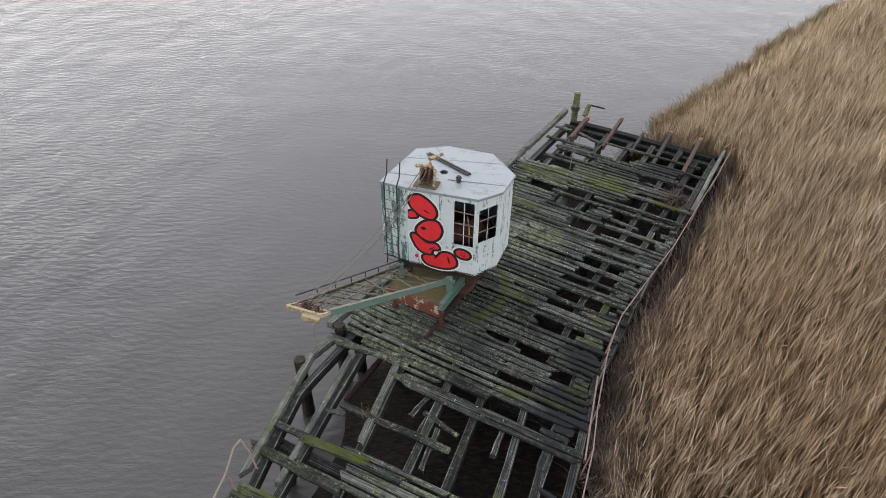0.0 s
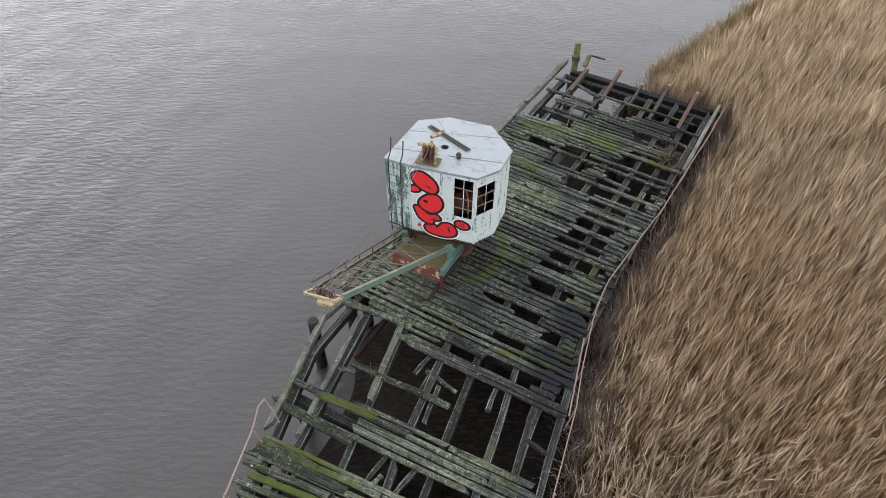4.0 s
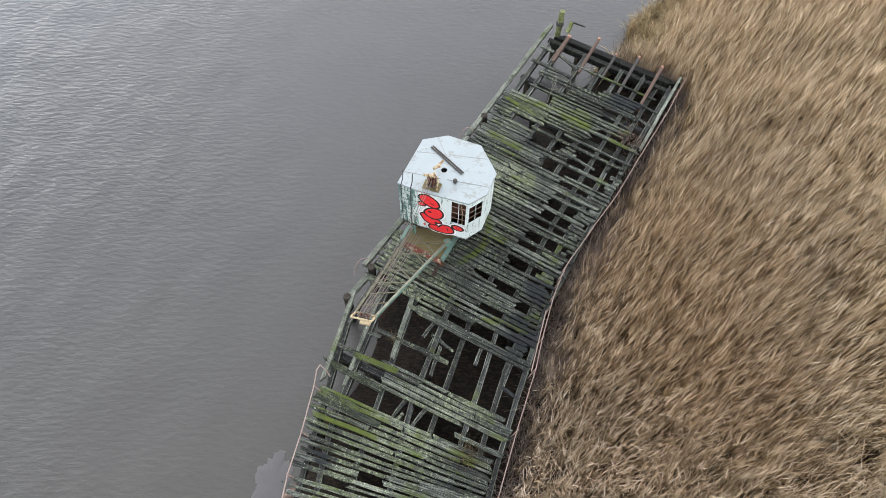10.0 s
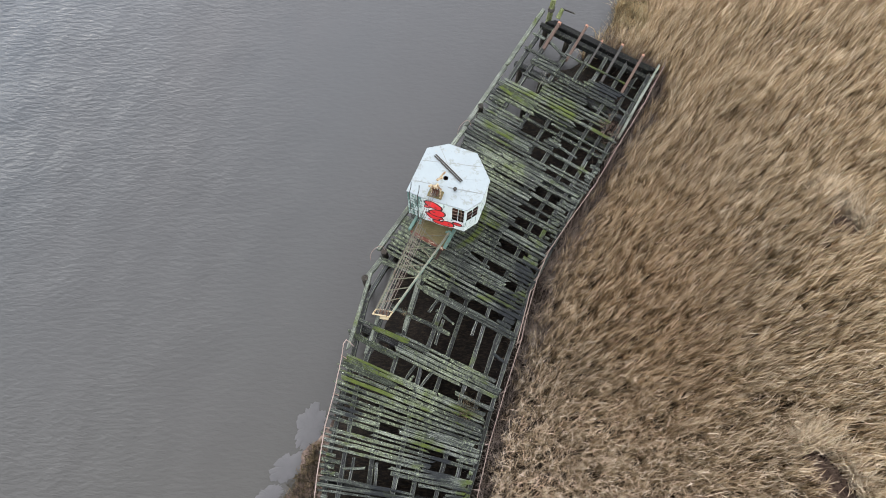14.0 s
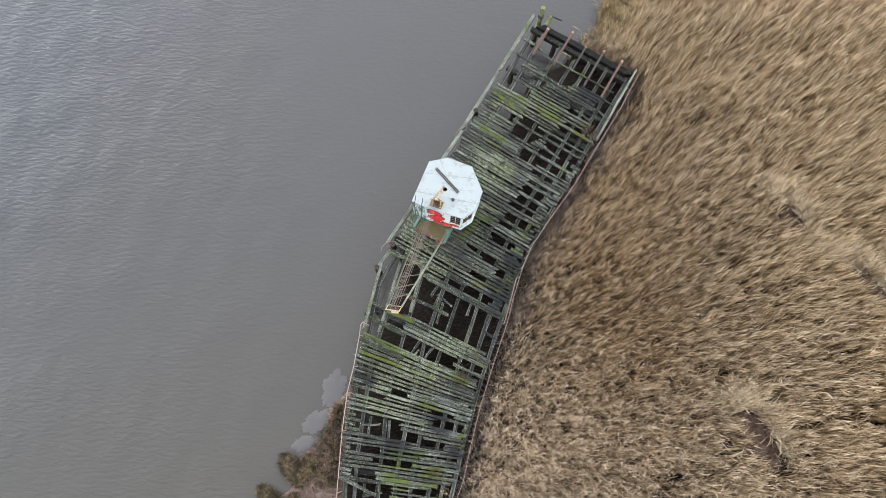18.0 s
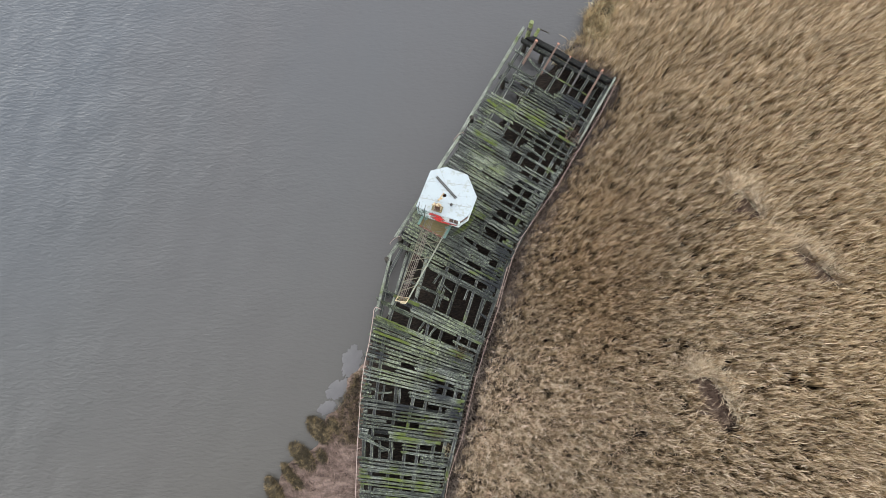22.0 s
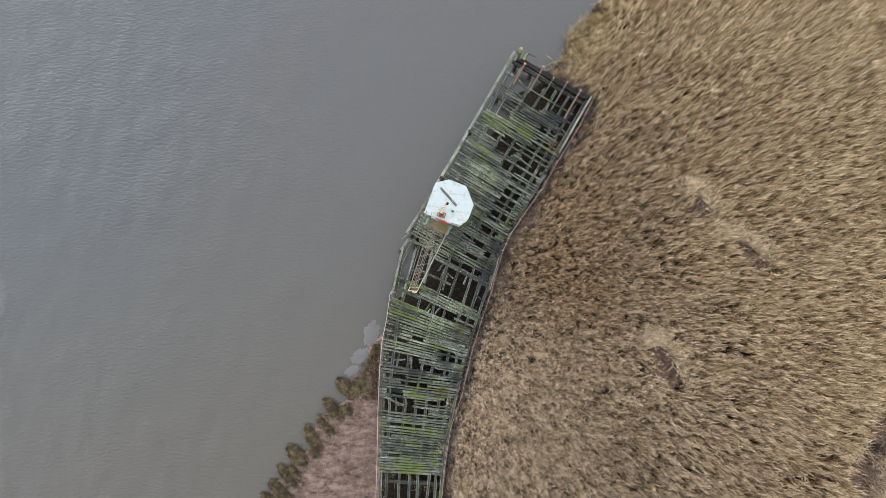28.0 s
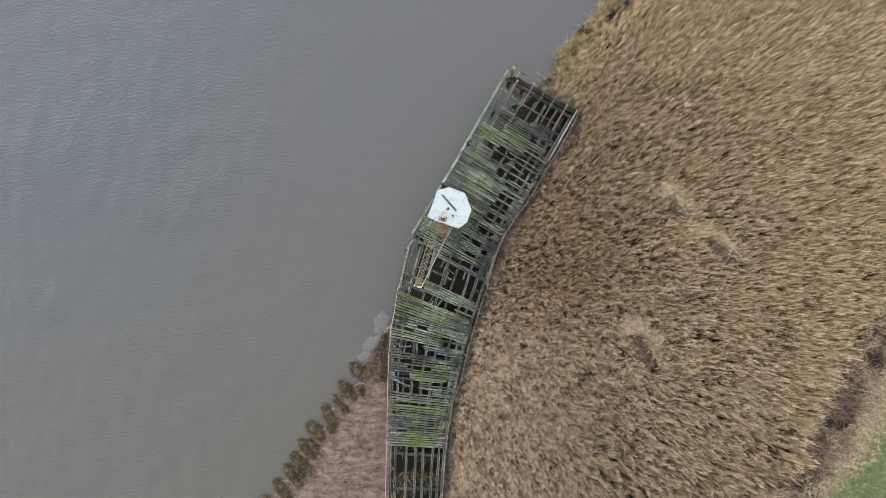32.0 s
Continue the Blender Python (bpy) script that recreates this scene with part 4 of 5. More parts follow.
def wall(i, openings=(), material=M_WHITE):
    """One steel wall panel between two corners; openings are (start, end, sill, head) in metres along it and in height."""
    a, b = CORNERS[i], CORNERS[(i + 1) % 8]
    n = math.hypot(b[0] - a[0], b[1] - a[1])
    ux, uy = (b[0] - a[0]) / n, (b[1] - a[1]) / n
    inward = (uy, -ux)
    t = 0.02

    def at(d, z, deep):
        return (a[0] + ux * d + inward[0] * deep, a[1] + uy * d + inward[1] * deep, z)

    bm = bmesh.new()

    def slab(d0, d1, z0, z1):
        top = z1 is None
        corners = []
        for deep in (0.0, t):
            for d, low in ((d0, True), (d1, True), (d1, False), (d0, False)):
                x, y, _ = at(d, 0, deep)
                z = z0 if low else (roof_z(x, y) - 0.01 if top else z1)
                corners.append(bm.verts.new((x, y, z)))
        o, p = corners[:4], corners[4:]
        bm.faces.new(o)
        bm.faces.new(p[::-1])
        for j in range(4):
            bm.faces.new((o[j], p[j], p[(j + 1) % 4], o[(j + 1) % 4]))

    if openings:
        s0, s1, z0, z1 = openings
        slab(0, s0, FLOOR_Z - 0.05, None)
        slab(s1, n, FLOOR_Z - 0.05, None)
        slab(s0, s1, FLOOR_Z - 0.05, z0)
        slab(s0, s1, z1, None)
    else:
        slab(0, n, FLOOR_Z - 0.05, None)
    bmesh.ops.recalc_face_normals(bm, faces=bm.faces)
    ob = cpart("wall_panel", bm, material, label="white painted steel wall panel" if material is M_WHITE else "wall panel stained dark green")
    return at, n


def window(at, s0, s1, z0, z1, cols, rows):
    bm = bmesh.new()
    for d in (s0, s1):
        bar(bm, at(d, z0, 0.01), at(d, z1, 0.01), 0.035, 0.035)
    for z in (z0, z1):
        bar(bm, at(s0, z, 0.01), at(s1, z, 0.01), 0.035, 0.035)
    fr = cpart("window_frame", bm, M_WHITE, label="white steel window frame, its glass gone")
    for i in range(1, cols):
        bm = bmesh.new()
        d = s0 + (s1 - s0) * i / cols
        bar(bm, at(d, z0 + 0.018, 0.012), at(d, z1 - 0.018, 0.012), 0.022, 0.022)
        cpart("glazing_bar", bm, M_WHITE, fr)
    for j in range(1, rows):
        bm = bmesh.new()
        z = z0 + (z1 - z0) * j / rows
        bar(bm, at(s0 + 0.018, z, 0.008), at(s1 - 0.018, z + 0.015 * (j % 2), 0.008), 0.024, 0.024)
        cpart("glazing_bar", bm, M_BAR, fr, "thin rusted glazing bar")


for i in range(5):
    wall(i)
wall(7, material=M_STAINED)
at_s, n_s = wall(6, (0.06, 0.62, 2.48, 3.86))
window(at_s, 0.06, 0.62, 2.48, 3.86, 2, 4)
at_e, n_e = wall(5, (0.08, 0.70, 2.60, 3.66))
window(at_e, 0.08, 0.70, 2.60, 3.66, 2, 3)

# roof plate with its round hole, seams and rim
bm = bmesh.new()
rim = [bm.verts.new((x * 1.010, y * 1.010, roof_z(x, y))) for x, y in CORNERS]
ring = [bm.verts.new((0.11 * math.cos(k * math.pi / 8), 0.11 * math.sin(k * math.pi / 8), roof_z(0, 0))) for k in range(16)]
edges = [bm.edges.new((rim[k], rim[(k + 1) % 8])) for k in range(8)] + [bm.edges.new((ring[k], ring[(k + 1) % 16])) for k in range(16)]
bmesh.ops.triangle_fill(bm, use_beauty=True, edges=edges)
r = bmesh.ops.extrude_face_region(bm, geom=bm.faces[:])
bmesh.ops.translate(bm, vec=(0, 0, 0.03), verts=[v for v in r["geom"] if isinstance(v, bmesh.types.BMVert)])
bmesh.ops.recalc_face_normals(bm, faces=bm.faces)
roof = cpart("roof", bm, M_ROOF, label="pale blue-white flat steel roof with a round hole")


def on_roof(x, y, lift=0.0):
    return Vector((x, y, roof_z(x, y) + 0.03 + lift))


for a, b in (((-1.42, -0.15), (-0.12, -0.42)), ((-1.05, 0.85), (1.55, 0.62)), ((0.12, -0.45), (1.60, -0.72)), ((-0.3, 1.6), (0.25, 0.2))):
    bm = bmesh.new()
    bar(bm, on_roof(*a, 0.003), on_roof(*b, 0.003), 0.022, 0.010)
    cpart("seam", bm, M_SEAM, roof)
for k in range(8):
    a, b = Vector((*CORNERS[k], 0)) * 1.016, Vector((*CORNERS[(k + 1) % 8], 0)) * 1.016
    bm = bmesh.new()
    bar(bm, (a.x, a.y, roof_z(a.x, a.y) + 0.0), (b.x, b.y, roof_z(b.x, b.y) + 0.0), 0.015, 0.07)
    cpart("rim_strip", bm, M_ROOF, roof)
for k, o in enumerate((-0.032, 0.032)):
    bm = bmesh.new()
    angle_iron(bm, on_roof(-0.50 + o, 1.12 + o, 0.04), on_roof(0.66 + o, -0.16 + o, 0.04), 0.055, 0.012)
    cpart("loose_angle_iron", bm, M_DARK, label="pair of dark angle irons lying on the roof")
bm = bmesh.new()
box(bm, Matrix.Translation(on_roof(0.40, -0.56, 0.06)), (0.12, 0.12, 0.13), 0.02)
bmesh.ops.create_cone(bm, cap_ends=True, segments=10, radius1=0.085, radius2=0.05, depth=0.05, matrix=Matrix.Translation(on_roof(0.40, -0.56, 0.14)))
cpart("roof_vent", bm, M_DARK)

# rope-sheave bracket above the front wall
bm = bmesh.new()
box(bm, pose(-0.40, -0.80, roof_z(-0.4, -0.8) + 0.06, 0, 0, -17), (0.62, 0.40, 0.04), 0.01)
cpart("bracket_base", bm, M_PLATE, label="mossy bracket base")
for dx in (-0.19, 0.19):
    bx_, by_ = -0.40 + dx * 0.95, -0.80 - dx * 0.29
    bm = bmesh.new()
    bar(bm, (bx_, by_ - 0.12, 4.0), (bx_ + 0.03, by_ + 0.08, 4.36), 0.06, 0.09, 0.01)
    bar(bm, (bx_, by_ + 0.30, 3.92), (bx_ + 0.03, by_ + 0.10, 4.36), 0.05, 0.06, 0.008)
    bar(bm, (bx_, by_ - 0.05, 4.12), (bx_, by_ + 0.24, 4.10), 0.04, 0.05, 0.006)
    cpart("bracket_cheek", bm, M_CREAM, label="cream steel cheek flaking to rust")
bm = bmesh.new()
for k in range(11):
    h0 = Vector((-0.52 + 0.30 * noise.noise(Vector((k * 1.7, 0, 0))) + 0.022 * k, -0.64 - 0.008 * k, 4.36 + 0.05 * (k % 3)))
    box(bm, Matrix.Translation(h0) @ pose(0, 0, 0, 40 * math.sin(k * 2.1), 30 * math.cos(k * 1.3), 37 * k), (0.17, 0.09, 0.07), 0.015)
box(bm, pose(-0.25, -0.35, 4.48, 20, 0, 30), (0.30, 0.10, 0.10), 0.02)
box(bm, pose(-0.14, -0.12, 4.40, -25, 0, 50), (0.34, 0.07, 0.07), 0.015)
cpart("bracket_head", bm, M_CREAM)
bm = bmesh.new()
for k in range(9):
    c = Vector((-0.50 + 0.045 * (k % 5), -0.86 + 0.02 * (k % 3), 4.02 + 0.02 * k))
    tube(bm, [c + Vector((0.13 * math.cos(i * 0.9 + k), 0.10 * math.sin(i * 0.9 + k), 0.07 * math.sin(i * 1.7 + k * 2))) for i in range(8)], 0.011, 4)
cpart("rope_tangle", bm, M_ROPE, label="tangle of old wire rope")
for dx in (-0.09, 0.0, 0.09):
    bm = bmesh.new()
    bmesh.ops.create_cone(bm, cap_ends=True, segments=20, radius1=0.19, radius2=0.19, depth=0.03,
                          matrix=pose(-0.40 + dx, -0.80 - dx * 0.29, 4.22, 0, 90, -17))
    bmesh.ops.create_cone(bm, cap_ends=True, segments=12, radius1=0.06, radius2=0.06, depth=0.08,
                          matrix=pose(-0.40 + dx, -0.80 - dx * 0.29, 4.22, 0, 90, -17))
    cpart("sheave", bm, M_RUST, label="rusted rope sheave")

# jib: two chords, lacing, cream head with sheaves
RB, LB = Vector((0.24, -1.52, 1.40)), Vector((-1.12, -0.98, 1.40))
RT, LT = Vector((-1.86, -6.02, 4.30)), Vector((-2.47, -5.96, 4.44))
bm = bmesh.new()
channel(bm, RB, RT, 0.06, 0.12, 0.016)
cpart("jib_chord", bm, M_GREEN, label="green painted steel jib chord")
bm = bmesh.new()
channel(bm, LT, LB, 0.05, 0.07, 0.016)
cpart("jib_chord", bm, M_JIB, label="mossy weathered steel jib chord")
for a, b, lift, mat_ in ((RB, RT, 0.082, M_CAP), (LB, LT, 0.052, M_JIB)):
    bm = bmesh.new()
    bar(bm, a + Vector((0, 0, lift)), b + Vector((0, 0, lift)), 0.075, 0.012)
    cpart("chord_cap", bm, mat_, label="weathered lichen-grey top flange")
for f0, f1, both in ((0.04, 0.20, True), (0.20, 0.36, True), (0.44, 0.56, True), (0.60, 0.70, False), (0.72, 0.82, False), (0.84, 0.94, False)):
    for a, b in ((RB.lerp(RT, f0), LB.lerp(LT, f1)), (LB.lerp(LT, f0), RB.lerp(RT, f1)))[:2 if both else 1]:
        bm = bmesh.new()
        bar(bm, a, b, 0.038, 0.03)
        cpart("lacing_bar", bm, M_JIB)
for k in range(5):
    f = 0.55 + 0.09 * k
    a, b = LB.lerp(LT, f), RB.lerp(RT, f)
    bm = bmesh.new()
    bar(bm, a, a.lerp(b, 0.45), 0.022, 0.022)
    cpart("jib_rung", bm, M_JIB)
d_ = (RT - RB).normalized()
bm = bmesh.new()
for a, b in ((LT, RT), (LT + d_ * 0.30, RT + d_ * 0.30), (LT - d_ * 0.05, LT + d_ * 0.32), (RT - d_ * 0.30, RT + d_ * 0.32)):
    bar(bm, a, b, 0.05, 0.07, 0.006)
box(bm, Matrix.Translation(LT.lerp(RT, 0.72) + d_ * 0.34 - Vector((0, 0, 0.10))) @ frame_between(LT, RT)[0].to_3x3().to_4x4(), (0.34, 0.16, 0.14), 0.02)
cpart("jib_head", bm, M_CREAM, label="cream painted jib head frame")
for k in range(3):
    c = LT.lerp(RT, 0.35 + 0.2 * k) + d_ * 0.14 + Vector((0, 0, 0.06))
    bm = bmesh.new()
    bmesh.ops.create_cone(bm, cap_ends=True, segments=18, radius1=0.075, radius2=0.075, depth=0.03, matrix=Matrix.Translation(c) @ pose(0, 0, 0, 0, 90, -17))
    cpart("head_sheave", bm, M_RUST)
for k in range(3):
    a = LT.lerp(RT, 0.3 + 0.15 * k) + d_ * 0.12 + Vector((0, 0, 0.18))
    b = Vector((-0.55 + 0.08 * k, -0.80 - 0.03 * k, 4.38))
    pts = [a.lerp(b, i / 8) - Vector((0, 0, 0.35 * math.sin(math.pi * i / 8) * (1 + 0.2 * (k % 2)))) for i in range(9)]
    bm = bmesh.new()
    tube(bm, pts, 0.010, 5)
    cpart("wire_rope", bm, M_ROPE, label="slack rusty wire rope")
bm = bmesh.new()
for k in range(8):
    c = LT.lerp(RT, 0.30 + 0.06 * k) + d_ * 0.12 + Vector((0, 0, 0.05))
    tube(bm, [c + Vector((0.10 * math.cos(i * 0.9 + k), 0.09 * math.sin(i * 0.8 + 2 * k), 0.06 * math.sin(i * 1.7 + k * 2))) for i in range(8)], 0.011, 4)
cpart("rope_tangle", bm, M_ROPE, label="tangle of old wire rope")
for k in range(4):
    f = 0.15 + 0.17 * k
    bm = bmesh.new()
    a, b = LB.lerp(LT, 0.10) + Vector((0.10 + 0.12 * k, 0, 0.03)), LT.lerp(RT, 0.2 + 0.18 * k) + Vector((0, 0, 0.06))
    tube(bm, [a.lerp(b, i / 6) - Vector((0, 0, 0.05 * math.sin(math.pi * i / 6) * (1 + k % 3))) for i in range(7)], 0.012, 4)
    cpart("slack_cable", bm, M_ROPE, label="rusty slack cable along the jib")
bm = bmesh.new()
for k in range(7):
    f0, f1 = k / 7, (k + 1) / 7
    a = LT + d_ * 0.1 + Vector((-0.02, 0, 0.10 + 0.24 * math.sin(math.pi * f0)))
    bar(bm, LT.lerp(LB, f0) + Vector((0, 0, 0.22)), LT.lerp(LB, f1) + Vector((0, 0, 0.22)), 0.025, 0.025)
    bar(bm, LT.lerp(LB, f1) + Vector((0, 0, 0.02)), LT.lerp(LB, f1) + Vector((0, 0, 0.22)), 0.02, 0.02)
cpart("jib_guard_rail", bm, M_DARK)
bm = bmesh.new()
bar(bm, RB + Vector((0.02, 0.10, -0.45)), RB + Vector((0, 0, 0.10)), 0.16, 0.16, 0.02)
rod(bm, RB + Vector((-0.15, 0.05, 0)), RB + Vector((0.15, -0.05, 0)), 0.06, 10)
cpart("jib_pivot", bm, M_GREEN)
bm = bmesh.new()
bar(bm, LB + Vector((0.02, 0.10, -0.45)), LB + Vector((0, 0, 0.10)), 0.16, 0.16, 0.02)
cpart("jib_pivot", bm, M_GREEN)

# ladder on the stained wall, its stiles hooked over the roof
A0, A1 = Vector((-1.50, -0.78, 0)), Vector((-1.16, -0.94, 0))
for p in (A0, A1):
    bm = bmesh.new()
    tube(bm, [(p.x, p.y, 1.35), (p.x, p.y, 3.95), (p.x + 0.06, p.y + 0.16, 4.12), (p.x + 0.08, p.y + 0.22, 4.02 + 0.5), ], 0.018, 6)
    cpart("ladder_stile", bm, M_DARK)
for k in range(9):
    bm = bmesh.new()
    z = 1.5 + 0.28 * k
    rod(bm, (A0.x, A0.y, z), (A1.x, A1.y, z), 0.007, 5)
    cpart("ladder_rung", bm, M_DARK)

# machinery that shows through the windows
for cx, cy, r, n in ((0.55, -0.55, 0.34, 0.9), (-0.3, 0.3, 0.45, 0.8)):
    bm = bmesh.new()
    bmesh.ops.create_cone(bm, cap_ends=True, segments=24, radius1=r, radius2=r, depth=n, matrix=pose(cx, cy, FLOOR_Z + 0.72, 0, 90, 25))
    for e in (-1, 1):
        bmesh.ops.create_cone(bm, cap_ends=True, segments=24, radius1=r * 1.25, radius2=r * 1.25, depth=0.04,
                              matrix=pose(cx, cy, FLOOR_Z + 0.72, 0, 90, 25) @ Matrix.Translation((0, 0, e * n / 2)))
    cpart("winch_drum", bm, M_RUST)
bm = bmesh.new()
box(bm, pose(1.0, -0.35, FLOOR_Z + 0.45, 0, 0, 30), (0.5, 0.35, 0.9), 0.03)
cpart("engine_box", bm, M_RUST)
bm = bmesh.new()
tube(bm, [(0.75, -1.15, FLOOR_Z), (0.72, -1.1, FLOOR_Z + 1.2), (0.66, -0.95, FLOOR_Z + 1.5)], 0.02, 6)
cpart("control_lever", bm, M_CREAM)


# sprayed letters on the front wall: rounded shapes in layers, white, black, red
def smooth_loop(points, grow):
    """A closed smooth outline through the points, pushed outward by grow metres."""
    n, out = len(points), []
    for i in range(n):
        a, b, c, d = (Vector(points[(i + j) % n]) for j in (-1, 0, 1, 2))
        for f in (0.0, 0.25, 0.5, 0.75):
            out.append(0.5 * (2 * b + (c - a) * f + (2 * a - 5 * b + 4 * c - d) * f * f + (3 * b - a - 3 * c + d) * f ** 3))
    turn = sum(p.x * q.y - q.x * p.y for p, q in zip(out, out[1:] + out[:1]))
    sign = 1 if turn > 0 else -1
    res = []
    for i, p in enumerate(out):
        t = out[(i + 1) % len(out)] - out[i - 1]
        res.append(p + Vector((t.y, -t.x)).normalized() * grow * sign)
    return res


def oval(d, z, a, b, turn):
    return [(d + a * math.cos(f) * math.cos(turn) - b * math.sin(f) * math.sin(turn), z + a * math.cos(f) * math.sin(turn) + b * math.sin(f) * math.cos(turn))
            for f in (k * math.pi / 4 for k in range(8))]


def sprayed(name, points, grow, deep, material):
    """A flat painted shape on the front wall: metres from the wall's end at the ladder, and height."""
    bm = bmesh.new()
    vs = [bm.verts.new(at_s(n_s - min(max(p.x, 0.0), 1.80), p.y, -deep)) for p in smooth_loop(points, grow)]
    bmesh.ops.triangle_fill(bm, use_beauty=True, edges=[bm.edges.new((a, b)) for a, b in zip(vs, vs[1:] + vs[:1])])
    cpart(name, bm, material, label="sprayed rounded graffiti shape")


HEAD = [(0.06, 3.66), (0.27, 3.80), (0.50, 3.72), (0.71, 3.53), (0.77, 3.31), (0.65, 3.16), (0.42, 3.20), (0.24, 3.30), (0.10, 3.45)]
EAR = [(0.03, 3.24), (0.15, 3.28), (0.25, 3.15), (0.03, 3.09)]
RING = [(0.31, 2.87), (0.52, 3.06), (0.79, 3.09), (0.92, 2.87), (0.84, 2.60), (0.63, 2.46), (0.38, 2.53), (0.25, 2.68)]
BOLT = [(0.10, 2.53), (0.25, 2.55), (0.50, 2.35), (0.75, 2.38), (0.86, 2.24), (0.68, 2.18), (0.62, 2.03), (0.40, 2.05), (0.22, 2.21)]
BODY = [(0.43, 1.90), (0.63, 2.00), (0.80, 1.94), (0.93, 2.11), (1.16, 2.15), (1.31, 2.01), (1.33, 1.81), (1.14, 1.67), (0.85, 1.63), (0.58, 1.66), (0.45, 1.75)]
SPOT = oval(1.52, 2.24, 0.19, 0.12, -0.15)
for k, shape in enumerate((BODY, BOLT, EAR, HEAD, RING, SPOT)):
    sprayed("white_outline", shape, 0.115, 0.003 + 0.0006 * k, M_CHALK)
    sprayed("black_outline", shape, 0.070, 0.009 + 0.004 * k, M_BLACK)
    sprayed("red_letter", shape, 0.0, 0.011 + 0.004 * k, M_RED)
for shape in (oval(0.44, 2.83, 0.075, 0.05, 0.0), oval(0.52, 3.36, 0.09, 0.022, -0.5), oval(0.80, 1.98, 0.10, 0.020, 0.9), oval(1.14, 1.95, 0.025, 0.12, 0.25), oval(0.66, 2.22, 0.10, 0.018, 0.7)):
    sprayed("black_detail", shape, 0.0, 0.036, M_BLACK)
sprayed("red_letter", oval(0.23, 1.86, 0.06, 0.05, 0.5), 0.0, 0.012, M_RED)
num = bpy.data.curves.new("number", "FONT")
num.body, num.size, num.align_x, num.align_y, num.extrude = "22", 0.17, "CENTER", "CENTER", 0.001
num.materials.append(M_BLACK)
ob = new("sprayed_number", num)
p0, p1 = Vector(at_s(n_s - 1.52, 2.24, -0.035)), Vector(at_s(n_s - 1.62, 2.24, -0.035))
dx = (p1 - p0).normalized()
ob.parent = crane
ob.matrix_local = KEEP @ (Matrix.Translation(p0) @ Matrix((dx, (0, 0, 1), dx.cross(Vector((0, 0, 1))))).transposed().to_4x4())


# ---- the pier ----
pier = thing("timber_pier", "rotting timber pier with mossy, broken deck planks", "pier", (0, 0, 0))

# where planks are missing: metres from the north end (from, to), share of the width from the west edge (from, to)
GAPS_NORTH = [(0, 1.1, -1, 2), (1.1, 1.45, .1, 2), (1.4, 2.25, -1, .3), (1.66, 2.0, .3, 2), (1.4, 1.66, .9, 2), (2.0, 2.3, .3, .66), (2.25, 2.6, .3, .58), (2.25, 3.4, .84, 2),
              (2.5, 4.6, -1, .13), (3.35, 4.0, .63, 2), (3.15, 3.6, .13, .37), (3.9, 4.6, .13, .3), (4.0, 4.45, .87, 2), (4.45, 4.75, .66, 2), (5.05, 5.6, .63, 2), (5.6, 5.95, .36, .5),
              (5.7, 6.25, .12, .31), (5.75, 5.95, .5, 2), (6.25, 6.95, .32, .55), (6.2, 7.1, .62, .95)]
GAPS_MIDDLE = [(7.2, 7.8, .46, .66), (7.3, 7.7, .70, .93), (8.0, 8.35, .64, .9), (8.75, 9.0, .66, .9), (9.1, 9.45, .64, .86), (9.7, 10.1, .63, .88), (10.3, 10.65, .63, .88), (10.95, 11.35, .63, .92),
               (11.55, 11.8, .65, .82), (12.55, 12.95, .63, .84), (13.7, 14.05, .47, .61), (13.7, 14.15, .63, .8), (14.2, 14.55, .8, .92), (15.0, 15.25, .61, .79), (15.9, 16.05, .03, .15),
               (15.95, 16.3, .44, .62), (15.8, 16.2, .6, .86), (16.25, 18.75, -1, .36), (16.65, 18.75, .3, 2), (18.7, 19.0, -1, .30)]
GAPS_SOUTH = [(19.2, 19.5, -1, .3), (19.7, 20.4, .32, .72), (19.75, 20.4, -1, .34), (19.65, 19.95, .7, 2), (20.2, 20.5, .72, 2), (22.45, 22.75, .34, .47), (22.9, 23.2, .03, .31), (22.9, 23.2, .67, .85),
              (23.35, 23.7, .68, .95), (24.0, 24.85, .09, .47), (24.45, 24.85, .46, .62), (24.7, 25.1, .63, .82), (25.35, 25.7, .06, .33), (25.85, 26.1, .26, .6), (26.6, 27.0, .07, .29),
              (27.15, 28.15, .05, .43), (27.65, 28.1, .44, .63), (27.05, 27.4, .62, .8), (26.7, 27.3, .79, 1.1), (29.05, 29.25, .06, .61), (29.85, 30.1, .05, .19), (31.3, 31.5, .1, .3)]
GAPS = GAPS_NORTH + GAPS_MIDDLE + GAPS_SOUTH
DECK_END = 32.75
rnd = random.Random(11)


